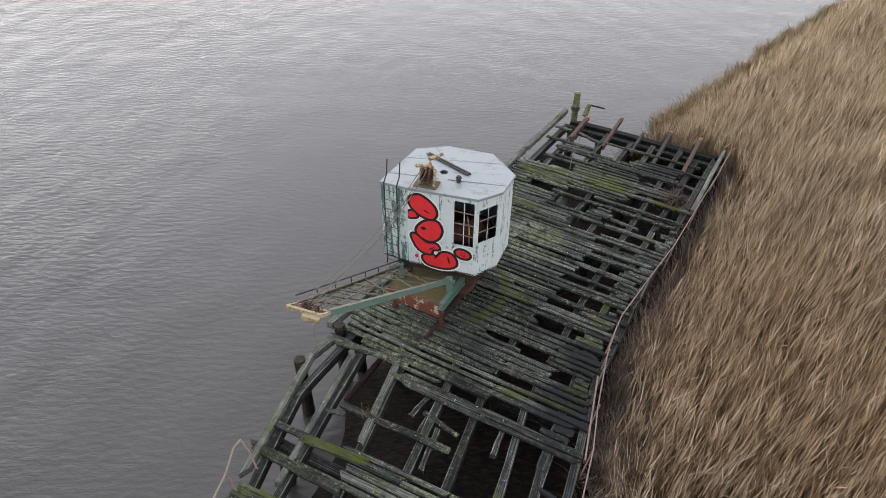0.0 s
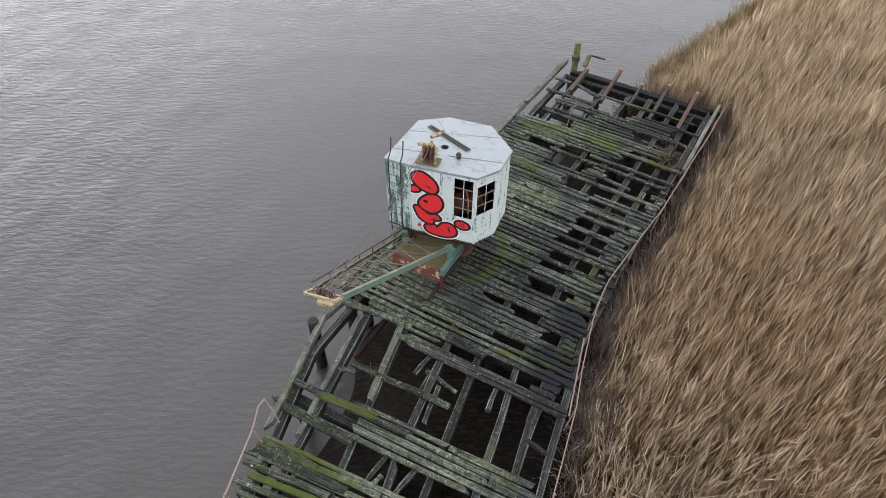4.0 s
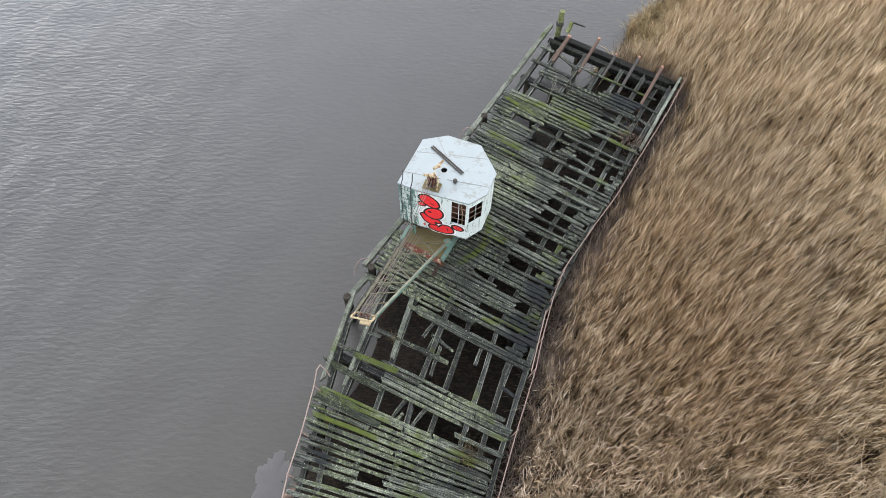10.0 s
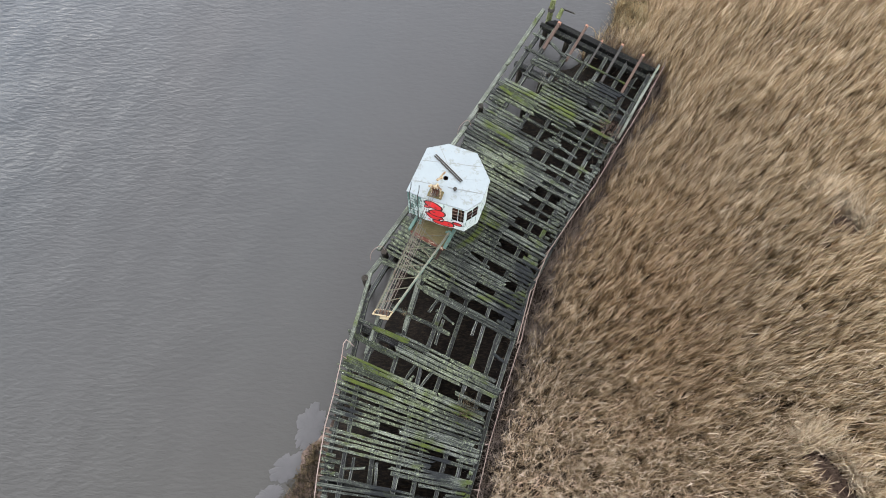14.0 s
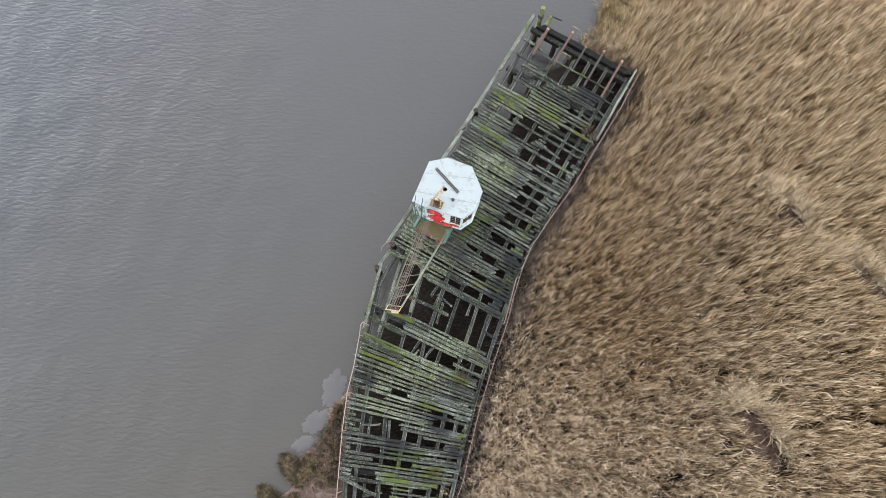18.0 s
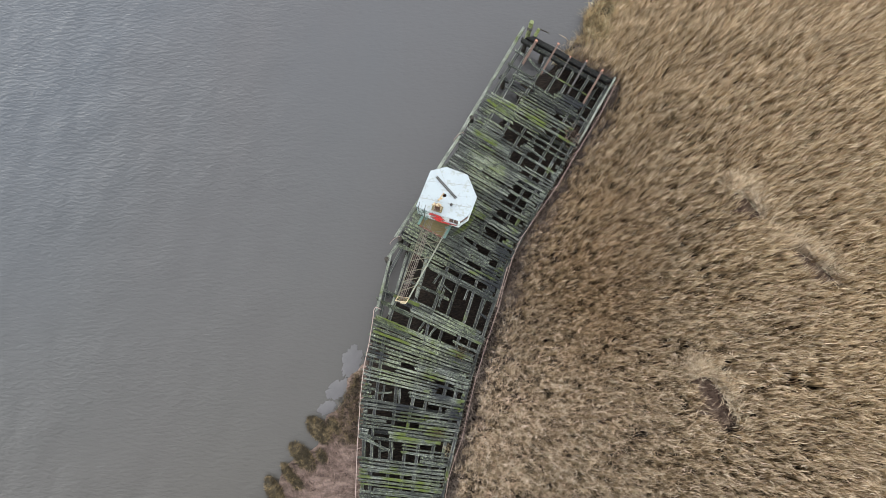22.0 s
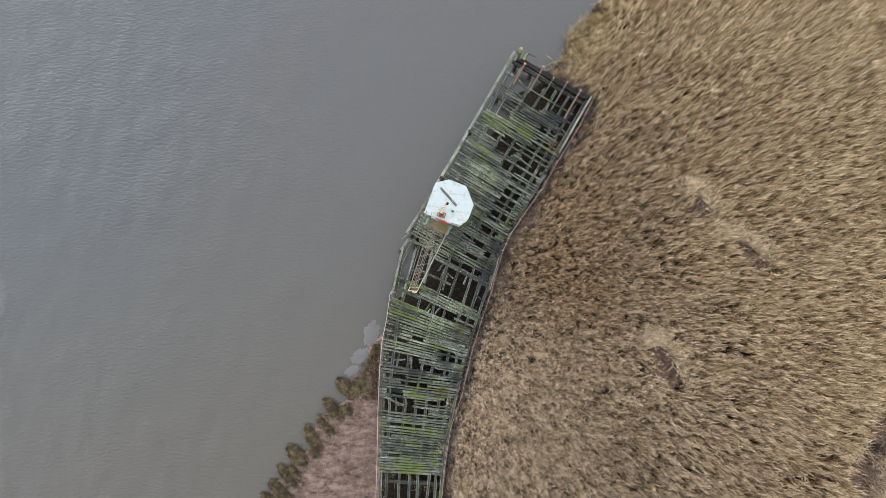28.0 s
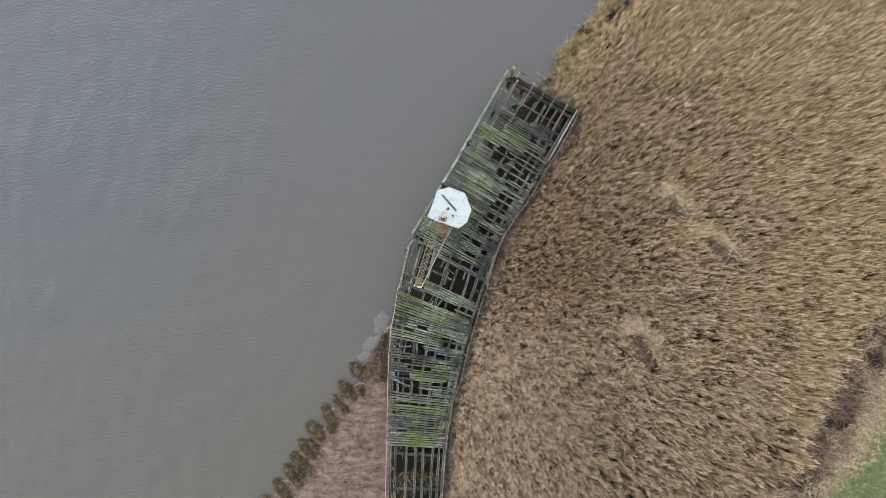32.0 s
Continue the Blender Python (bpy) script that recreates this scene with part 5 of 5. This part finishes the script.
def plank_mesh(seed, name="plank", wide=0.235, thick=0.075, mat=None, worn=None, ragged=0.012):
    """A worn board one metre long: split, slanting ends, chipped and rounded arrises, a slight warp."""
    r = random.Random(seed)
    bm = bmesh.new()
    rings = []
    slant = [r.uniform(-ragged, ragged) * 1.6 for _ in range(2)]
    at_x = (-0.5, -0.36, -0.12, 0.10, 0.33, 0.5)
    for i, x in enumerate(at_x):
        w0, w1 = -wide / 2 + r.uniform(-1, 1) * ragged, wide / 2 + r.uniform(-1, 1) * ragged
        lift = r.uniform(-0.008, 0.008)
        c = r.uniform(0.012, 0.042) if worn else r.uniform(0.012, 0.030)
        prof = [(w0, -thick), (w1, -thick), (w1, -0.018), (w1 - c, lift), (w0 + 0.04 - c * 0.6, lift), (w0, -0.018)]
        lean = slant[0] if i == 0 else slant[1] if i == len(at_x) - 1 else 0.0
        rings.append([bm.verts.new((x + lean * (y / wide) * 2 + (r.uniform(-0.010, 0.010) if lean else 0), y, z)) for y, z in prof])
    for p, q in zip(rings, rings[1:]):
        for j in range(6):
            f = bm.faces.new((p[j], q[j], q[(j + 1) % 6], p[(j + 1) % 6]))
            f.material_index = 1 if worn and j in (2, 4) else 0
    bm.faces.new(rings[0])
    bm.faces.new(rings[-1][::-1])
    bmesh.ops.recalc_face_normals(bm, faces=bm.faces)
    me = mesh_of(name, bm, mat or M_PLANK)
    if worn:
        me.materials.append(worn)
    return me


M_MOSSED = wood("mossed_timber", (0.006, 0.008, 0.005), (0.020, 0.024, 0.016), (0.12, 0.14, 0.10), 1.7, 0.6)
M_CHARRED = wood("charred_timber", (0.003, 0.003, 0.003), (0.008, 0.008, 0.008), (0.035, 0.034, 0.034), 0.0, 0.15)
MOSSED = [plank_mesh(60 + i, wide=0.21, thick=0.08, mat=M_MOSSED, ragged=0.020) for i in range(4)]
PLANKS = [plank_mesh(i, wide=0.176, thick=0.07, ragged=0.017) for i in range(24)]


def lay(a, b, lift=0.0, name="plank", meshes=PLANKS, wide=1.0, tip=0.0):
    """Lay a board from a to b under the pier."""
    m, n = frame_between(a, b)
    ob = new(name, rnd.choice(meshes))
    ob.parent = pier
    ob.matrix_local = Matrix.Translation((0, 0, lift)) @ m @ Matrix.Rotation(tip + rnd.uniform(-0.015, 0.015), 4, "X") @ Matrix.Diagonal((n * rnd.choice((-1, 1)) or n, wide, 1, 1))
    if ob.matrix_local.determinant() < 0:
        ob.matrix_local = ob.matrix_local @ Matrix.Diagonal((-1, 1, 1, 1))
    return ob


def free_spans(s):
    """The shares of the width that carry a plank at s."""
    cuts = sorted((max(u0, -0.01), min(u1, 1.01)) for s0, s1, u0, u1 in GAPS if s0 <= s <= s1)
    spans, x = [], 0.0
    for a, b in cuts:
        if a - x > 0.05:
            spans.append((x, a))
        x = max(x, b)
    if 1.0 - x > 0.05:
        spans.append((x, 1.0))
    return spans


s = 1.1
row = 0
while s < DECK_END:
    joint = (0.32, 0.63, 0.47, 0.80)[row % 4] + rnd.uniform(-0.01, 0.01)
    skew = rnd.uniform(-0.05, 0.05)
    for a, b in free_spans(s):
        cuts = [a] + ([joint] if b - a > 0.55 and a + 0.12 < joint < b - 0.12 else []) + [b]
        for p, q in zip(cuts, cuts[1:]):
            p2 = p + (rnd.uniform(-0.035, 0.02) if p == a else rnd.uniform(0.0, 0.006))
            q2 = q + (rnd.uniform(-0.02, 0.035) if q == b else -rnd.uniform(0.0, 0.006))
            q2 = min(q2, rnd.uniform(0.925, 0.985) if s > 8.5 else rnd.uniform(0.955, 1.0))
            wob = rnd.uniform(-0.035, 0.035)
            lay(pier_at(s + skew * 0.2, p2), pier_at(s + skew * 0.2 + wob, q2), rnd.uniform(-0.022, 0.014), wide=rnd.choice((0.52, 0.72, 0.84, 0.92, 0.98, 1.02)), tip=rnd.uniform(-0.06, 0.06))
    s += rnd.uniform(0.195, 0.225)
    row += 1

# short split boards left on the beams of the open bays
for s0, u0, s1, u1 in ((17.05, 0.47, 17.25, 0.60), (17.6, 0.86, 17.75, 0.97), (18.2, 0.13, 18.05, 0.22), (20.2, 0.45, 20.5, 0.43), (3.6, 0.70, 3.75, 0.86), (4.6, 0.90, 4.4, 1.0), (2.9, 0.86, 3.1, 0.99),
                       (6.6, 0.63, 6.7, 0.80), (9.3, 0.88, 9.2, 0.97), (13.9, 0.50, 14.05, 0.60), (24.5, 0.12, 24.3, 0.28), (27.5, 0.36, 27.8, 0.20)):
    lay(pier_at(s0, u0), pier_at(s1, u1), -0.10, wide=0.7, tip=rnd.uniform(-0.15, 0.15))

# single boards that bridge the open bays, and loose ones
for s0, u0, s1, u1, lift in ((16.5, .30, 16.35, .96, 0.0), (17.9, .20, 17.8, .59, 0.0), (16.3, .02, 16.0, .33, 0.01), (1.3, -.01, 1.32, .10, 0.0), (1.35, .15, 1.75, .32, 0.0),
                         (2.35, .0, 2.4, .30, 0.0), (27.0, -.02, 27.65, .31, 0.09), (26.9, .1, 27.1, .0, 0.08), (24.1, .60, 23.9, .97, 0.02)):
    lay(pier_at(s0, u0), pier_at(s1, u1), lift)

for s0, u0, s1, u1 in ((19.72, -0.01, 19.85, 0.31), (19.10, 0.12, 18.98, 0.36), (20.62, 0.01, 20.72, 0.24), (20.85, 0.0, 20.92, 0.36), (5.05, 0.02, 5.25, 0.34), (5.22, 0.01, 5.45, 0.33)):
    lay(pier_at(s0, u0), pier_at(s1, u1), 0.012, "plank", MOSSED)

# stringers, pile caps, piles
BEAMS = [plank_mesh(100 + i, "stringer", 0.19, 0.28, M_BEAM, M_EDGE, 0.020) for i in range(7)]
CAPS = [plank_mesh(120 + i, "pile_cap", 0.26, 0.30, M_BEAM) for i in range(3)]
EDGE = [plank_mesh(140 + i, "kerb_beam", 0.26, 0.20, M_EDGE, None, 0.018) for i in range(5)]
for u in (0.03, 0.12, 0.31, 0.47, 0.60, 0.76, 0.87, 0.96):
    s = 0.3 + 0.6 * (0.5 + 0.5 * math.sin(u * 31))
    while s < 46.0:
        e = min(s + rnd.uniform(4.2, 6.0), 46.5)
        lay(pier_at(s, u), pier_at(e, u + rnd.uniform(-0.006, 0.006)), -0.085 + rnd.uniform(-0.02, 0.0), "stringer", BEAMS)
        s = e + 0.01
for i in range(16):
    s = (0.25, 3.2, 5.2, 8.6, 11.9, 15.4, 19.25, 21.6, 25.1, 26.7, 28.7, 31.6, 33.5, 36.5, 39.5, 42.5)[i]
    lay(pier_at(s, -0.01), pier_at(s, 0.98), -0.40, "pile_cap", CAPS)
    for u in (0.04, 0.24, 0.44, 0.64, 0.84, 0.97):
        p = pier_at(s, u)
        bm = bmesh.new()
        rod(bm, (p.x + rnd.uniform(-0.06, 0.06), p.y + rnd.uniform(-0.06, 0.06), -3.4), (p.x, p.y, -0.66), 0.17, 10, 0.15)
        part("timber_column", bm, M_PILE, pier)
STUBS = [plank_mesh(160 + i, "stub_board", 0.13, 0.16, M_BEAM, M_EDGE) for i in range(3)]
# short cross struts and stub boards in the open bays
for s0, u0, s1, u1 in ((17.3, .43, 16.6, .45), (17.8, .47, 16.7, .49), (18.5, .52, 17.3, .53), (18.5, .87, 16.0, .885), (17.3, .72, 16.6, .72), (20.6, .40, 19.6, .44), (20.5, .51, 19.6, .55), (24.0, .2, 24.9, .19), (24.0, .35, 24.9, .36), (27.2, .2, 28.2, .21), (27.2, .33, 28.2, .34)):
    lay(pier_at(s0, u0), pier_at(s1, u1), -0.13, "stub_board", STUBS, 1.0)
# pale kerb beam on the west edge, and the leaning fender beam beside the open bay
for s0, s1, u in ((-0.35, 3.9, -0.045), (3.95, 8.2, -0.045), (8.25, 12.0, -0.04), (12.05, 15.9, -0.03)):
    lay(pier_at(s0, u), pier_at(s1, u), 0.06, "kerb_beam", EDGE, 0.78)
lay(pier_at(17.0, 0.015), pier_at(20.3, 0.005), 0.04, "kerb_beam", EDGE, 0.62)
lay(pier_at(16.5, 0.13), pier_at(20.2, 0.12), -0.02, "kerb_beam", EDGE, 0.62)
lay(pier_at(-0.5, 0.985), pier_at(4.6, 0.99), -0.03, "kerb_beam", EDGE, 0.5)
lay(pier_at(16.2, 0.02), pier_at(17.2, 0.005), 0.02, "kerb_beam", EDGE, 0.8)
lay(pier_at(15.6, 0.27), pier_at(18.6, 0.31), -0.01, "kerb_beam", EDGE, 0.7)
# heavy sill across the north end
lay(pier_at(-0.15, 0.05), pier_at(-0.25, 0.97), -0.30, "end_sill", [plank_mesh(150, "end_sill", 0.30, 0.34, M_CHARRED, None, 0.030)], 1.25)

# travelling rails on the deck under the crane
for u, s0, s1 in ((0.32, 11.2, 15.0), (0.17, 12.2, 14.2)):
    bm = bmesh.new()
    for k in range(6):
        a, b = pier_at(s0 + (s1 - s0) * k / 6, u, 0.06), pier_at(s0 + (s1 - s0) * (k + 1) / 6, u, 0.06)
        bar(bm, a, b, 0.07, 0.05)
        bar(bm, a - Vector((0, 0, 0.035)), b - Vector((0, 0, 0.035)), 0.12, 0.02)
    tagged(part("crane_rail", bm, M_UNDER), "rusted steel crane rail lying on the deck", "rail")

# rusted girders standing out of the north end
for name_, u, s0, z0, s1, z1, w in (("end_girder", 0.13, 1.9, -0.12, 0.15, 0.06, 0.16), ("end_girder", 0.335, 1.8, -0.18, -0.35, 0.20, 0.12), ("end_girder", 0.66, 2.0, -0.22, -0.30, 0.16, 0.13), ("end_girder", 0.84, 2.4, -0.20, -0.25, 0.22, 0.14), ("end_girder", 0.5, 1.5, -0.25, -0.1, -0.05, 0.10)):
    top = thing(name_, "rusted steel girder jutting from the pier's end, its tip orange", "girder", pier_at(s0, u, z0), "girders at the pier's end")
    a, b = Vector((0, 0, 0)), pier_at(s1, u, z1) - pier_at(s0, u, z0)
    bm = bmesh.new()
    for dz in (-0.09, 0.09):
        bar(bm, a + Vector((0, 0, dz)), b + Vector((0, 0, dz)), w, 0.02)
    bar(bm, a, b, 0.02, 0.18)
    part("girder_web", bm, M_FADED if u < 0.4 or u > 0.8 else M_DARK, top)
    bm = bmesh.new()
    bar(bm, b, b + (b - a).normalized() * 0.14, w * 1.1, 0.16, 0.01)
    part("girder_tip", bm, M_RUSTPALE, top, "bright orange rusted end")

# mooring post at the north-west corner
top = thing("mooring_post", "mossy upright timber mooring post", "post", pier_at(-0.45, 0.012, 0))
bm = bmesh.new()
rod(bm, (0, 0, -3.2), (0.02, 0.05, 0.85), 0.17, 12, 0.14)
for v in bm.verts:
    v.co.x += 0.02 * noise.noise(v.co * 5)
part("post", bm, M_POST, top)
bm = bmesh.new()
rod(bm, (0.0, 0.0, 0.05), (0.01, 0.01, 0.22), 0.19, 12)
part("iron_band", bm, M_DARK, top)
top = thing("broken_beam_end", "splintered dark beam end resting on the pier's corner", "beam", pier_at(-0.35, 0.10, 0.1))
bm = bmesh.new()
rod(bm, (-0.1, -0.1, -0.1), (0.1, 0.2, 0.32), 0.13, 8, 0.10)
part("stub", bm, M_POST, top)
bm = bmesh.new()
bar(bm, (0.1, 0.2, 0.30), (0.75, -0.05, 0.26), 0.06, 0.05)
part("splinter", bm, M_PILE, top)

# birch sapling, dead, between the planks
top = thing("dead_sapling", "dead birch sapling with bleached bare twigs", "sapling", pier_at(4.45, 0.28, 0))
bm = bmesh.new()
rr = random.Random(5)


def grow(p, d, n, r, depth):
    q = p + d * n
    rod(bm, p, q, r, 5, r * 0.7)
    if depth:
        for _ in range(3 if depth > 1 else 2):
            e = (d + Vector((rr.uniform(-0.8, 0.8), rr.uniform(-0.8, 0.8), rr.uniform(-0.1, 0.6)))).normalized()
            grow(q, e, n * rr.uniform(0.5, 0.8), r * 0.6, depth - 1)


grow(Vector((0, 0, 0)), Vector((0.1, 0.15, 1)).normalized(), 0.50, 0.016, 4)
part("branches", bm, M_TWIG, top)

# pipe rail along the east side: two pipes on leaning posts
rail = thing("pipe_rail", "faded pipe handrail on leaning steel posts along the reeds", "railing", (0, 0, 0))
EAST_Y = [8.93, 6.28, 1.46, -1.83, -2.6, -3.72, -6.17, -10.55, -14.15, -16.6, -19.96, -24.3, -33.0]
EAST_Z = [0.02, 0.50] + [0.72] * 11
EAST_X = [11.30, 9.9, 7.11, 4.93, 4.58, 4.18, 3.55, 2.21, 1.45, 0.66, 0.24, -0.01, -0.1]
for k in range(len(EAST_Y) - 1):
    a, b = Vector((EAST_X[k], EAST_Y[k], EAST_Z[k])), Vector((EAST_X[k + 1], EAST_Y[k + 1], EAST_Z[k + 1]))
    bm = bmesh.new()
    sag = (a + b) / 2 - Vector((0.03, 0, 0.05))
    tube(bm, [a, a.lerp(sag, 0.5) - Vector((0, 0, 0.01)), sag, sag.lerp(b, 0.5) - Vector((0, 0, 0.01)), b], 0.016, 6)
    part("handrail", bm, M_PIPE, rail)
    if k == 5:
        bm = bmesh.new()
        tube(bm, [a + Vector((-0.12, 0, -0.38)), b + Vector((-0.12, 0, -0.38))], 0.022, 6)
        part("mid_rail", bm, M_PIPE, rail)
    for f in (0.0, 0.5):
        p = a.lerp(b, f)
        bm = bmesh.new()
        rod(bm, (p.x - 0.14, p.y + 0.02, -0.35), p, 0.018, 6)
        bmesh.ops.create_uvsphere(bm, u_segments=6, v_segments=4, radius=0.032, matrix=Matrix.Translation(p - Vector((0, 0, 0.04 * f))))
        part("rail_post", bm, M_PIPE, rail)

# bent pipe rail on the west side
rail = thing("pipe_rail", "bent, leaning pipe handrail over the water", "railing", (0, 0, 0))
W0 = [Vector((-3.80, -6.55, 0.0)), Vector((-3.90, -6.50, 0.55)), Vector((-4.04, -6.45, 0.88)), Vector((-4.15, -6.62, 0.82)), Vector((-4.20, -7.11, 0.62)), Vector((-4.40, -8.72, 0.60)), Vector((-4.66, -10.1, 0.55)),
      Vector((-4.80, -12.0, 0.5)), Vector((-4.86, -15.0, 0.5)), Vector((-4.84, -20.0, 0.5)), Vector((-4.90, -27.0, 0.5)), Vector((-4.9, -33.0, 0.5))]
for a, b in zip(W0, W0[1:]):
    bm = bmesh.new()
    rod(bm, a, b, 0.022, 6)
    part("handrail", bm, M_PIPEPALE, rail)
for p in W0[4:]:
    bm = bmesh.new()
    rod(bm, (p.x + 0.16, p.y, -0.2), p, 0.026, 6)
    bmesh.ops.create_uvsphere(bm, u_segments=6, v_segments=4, radius=0.04, matrix=Matrix.Translation(p))
    part("rail_post", bm, M_PIPE, rail)
for p, h in ((Vector((-2.95, -2.2, 0)), 0.95), (Vector((0.93, 4.68, 0)), 0.75)):
    top = thing("iron_hoop", "bent rusty iron hoop on the pier's edge", "hoop", p, "iron hoops on the edge")
    bm = bmesh.new()
    tube(bm, [Vector((0.32 * math.cos(k * math.pi / 8) - 0.1, 0.25 * math.cos(k * math.pi / 8), h * math.sin(k * math.pi / 8))) for k in range(9)], 0.014, 6)
    part("bent_bar", bm, M_PIPE, top)
# rusted pipe hanging in the open bay
top = thing("rusted_pipe", "rusted steel pipe slung under the open bay", "pipe", pier_at(16.3, 0.20, -0.6))
bm = bmesh.new()
rod(bm, (0.25, 0.55, 0.12), pier_at(17.3, 0.17, -0.8) - pier_at(16.3, 0.20, -0.6), 0.08, 12)
part("pipe", bm, M_UNDER, top)
# fender piles on the west face
for s0, dx in ((17.35, -0.05), (15.9, 0.1), (12.2, -0.2), (6.7, -0.22), (10.9, -0.25)):
    p = pier_at(s0, 0) + Vector((dx, 0, 0))
    top = thing("fender_pile", "dark worn fender pile on the pier's river face", "pile", (p.x, p.y, 0), "fender piles")
    bm = bmesh.new()
    rod(bm, (0.02, 0, -3.3), (0, 0, 0.12), 0.19, 10, 0.15)
    for v in bm.verts:
        v.co += Vector((noise.noise(v.co * 4), noise.noise(v.co * 4 + Vector((3, 0, 0))), 0)) * 0.03
    part("pile_shaft", bm, M_PILE, top)

# grass, moss cushions and litter that have taken root on the deck
for s0, u0, n, spread, mat_, label_ in ((27.2, 0.90, 60, 0.22, M_SEDGE, "bleached grass tuft rooted in the deck"), (30.6, 0.90, 80, 0.26, M_SEDGE, "bleached grass tuft rooted in the deck"),
                                   (20.6, 0.82, 200, 0.25, M_TUSSOCK, "olive grass tuft between the planks"), (4.4, 0.90, 240, 0.40, M_BRUSH, "dead brown stems between the planks"),
                                   (17.9, 0.30, 45, 0.09, M_TUSSOCK, "small olive grass tuft on a beam"), (26.3, 0.78, 160, 0.22, M_TUSSOCK, "olive grass tuft between the planks")):
    p = pier_at(s0, u0)
    q = np.stack([p.x + RNG.normal(0, spread, n), p.y + RNG.normal(0, spread, n), np.full(n, -0.03)], 1)
    ob = strands("grass_tuft", q, RNG.uniform(0.12, 0.42, n), RNG.uniform(0.2, 1.1, n), RNG.uniform(0.1, 0.9, n), RNG.uniform(0.008, 0.018, n), mat_, label_, "grass")
    tagged(ob, label_, "grass", "tufts on the deck", kind="stuff")
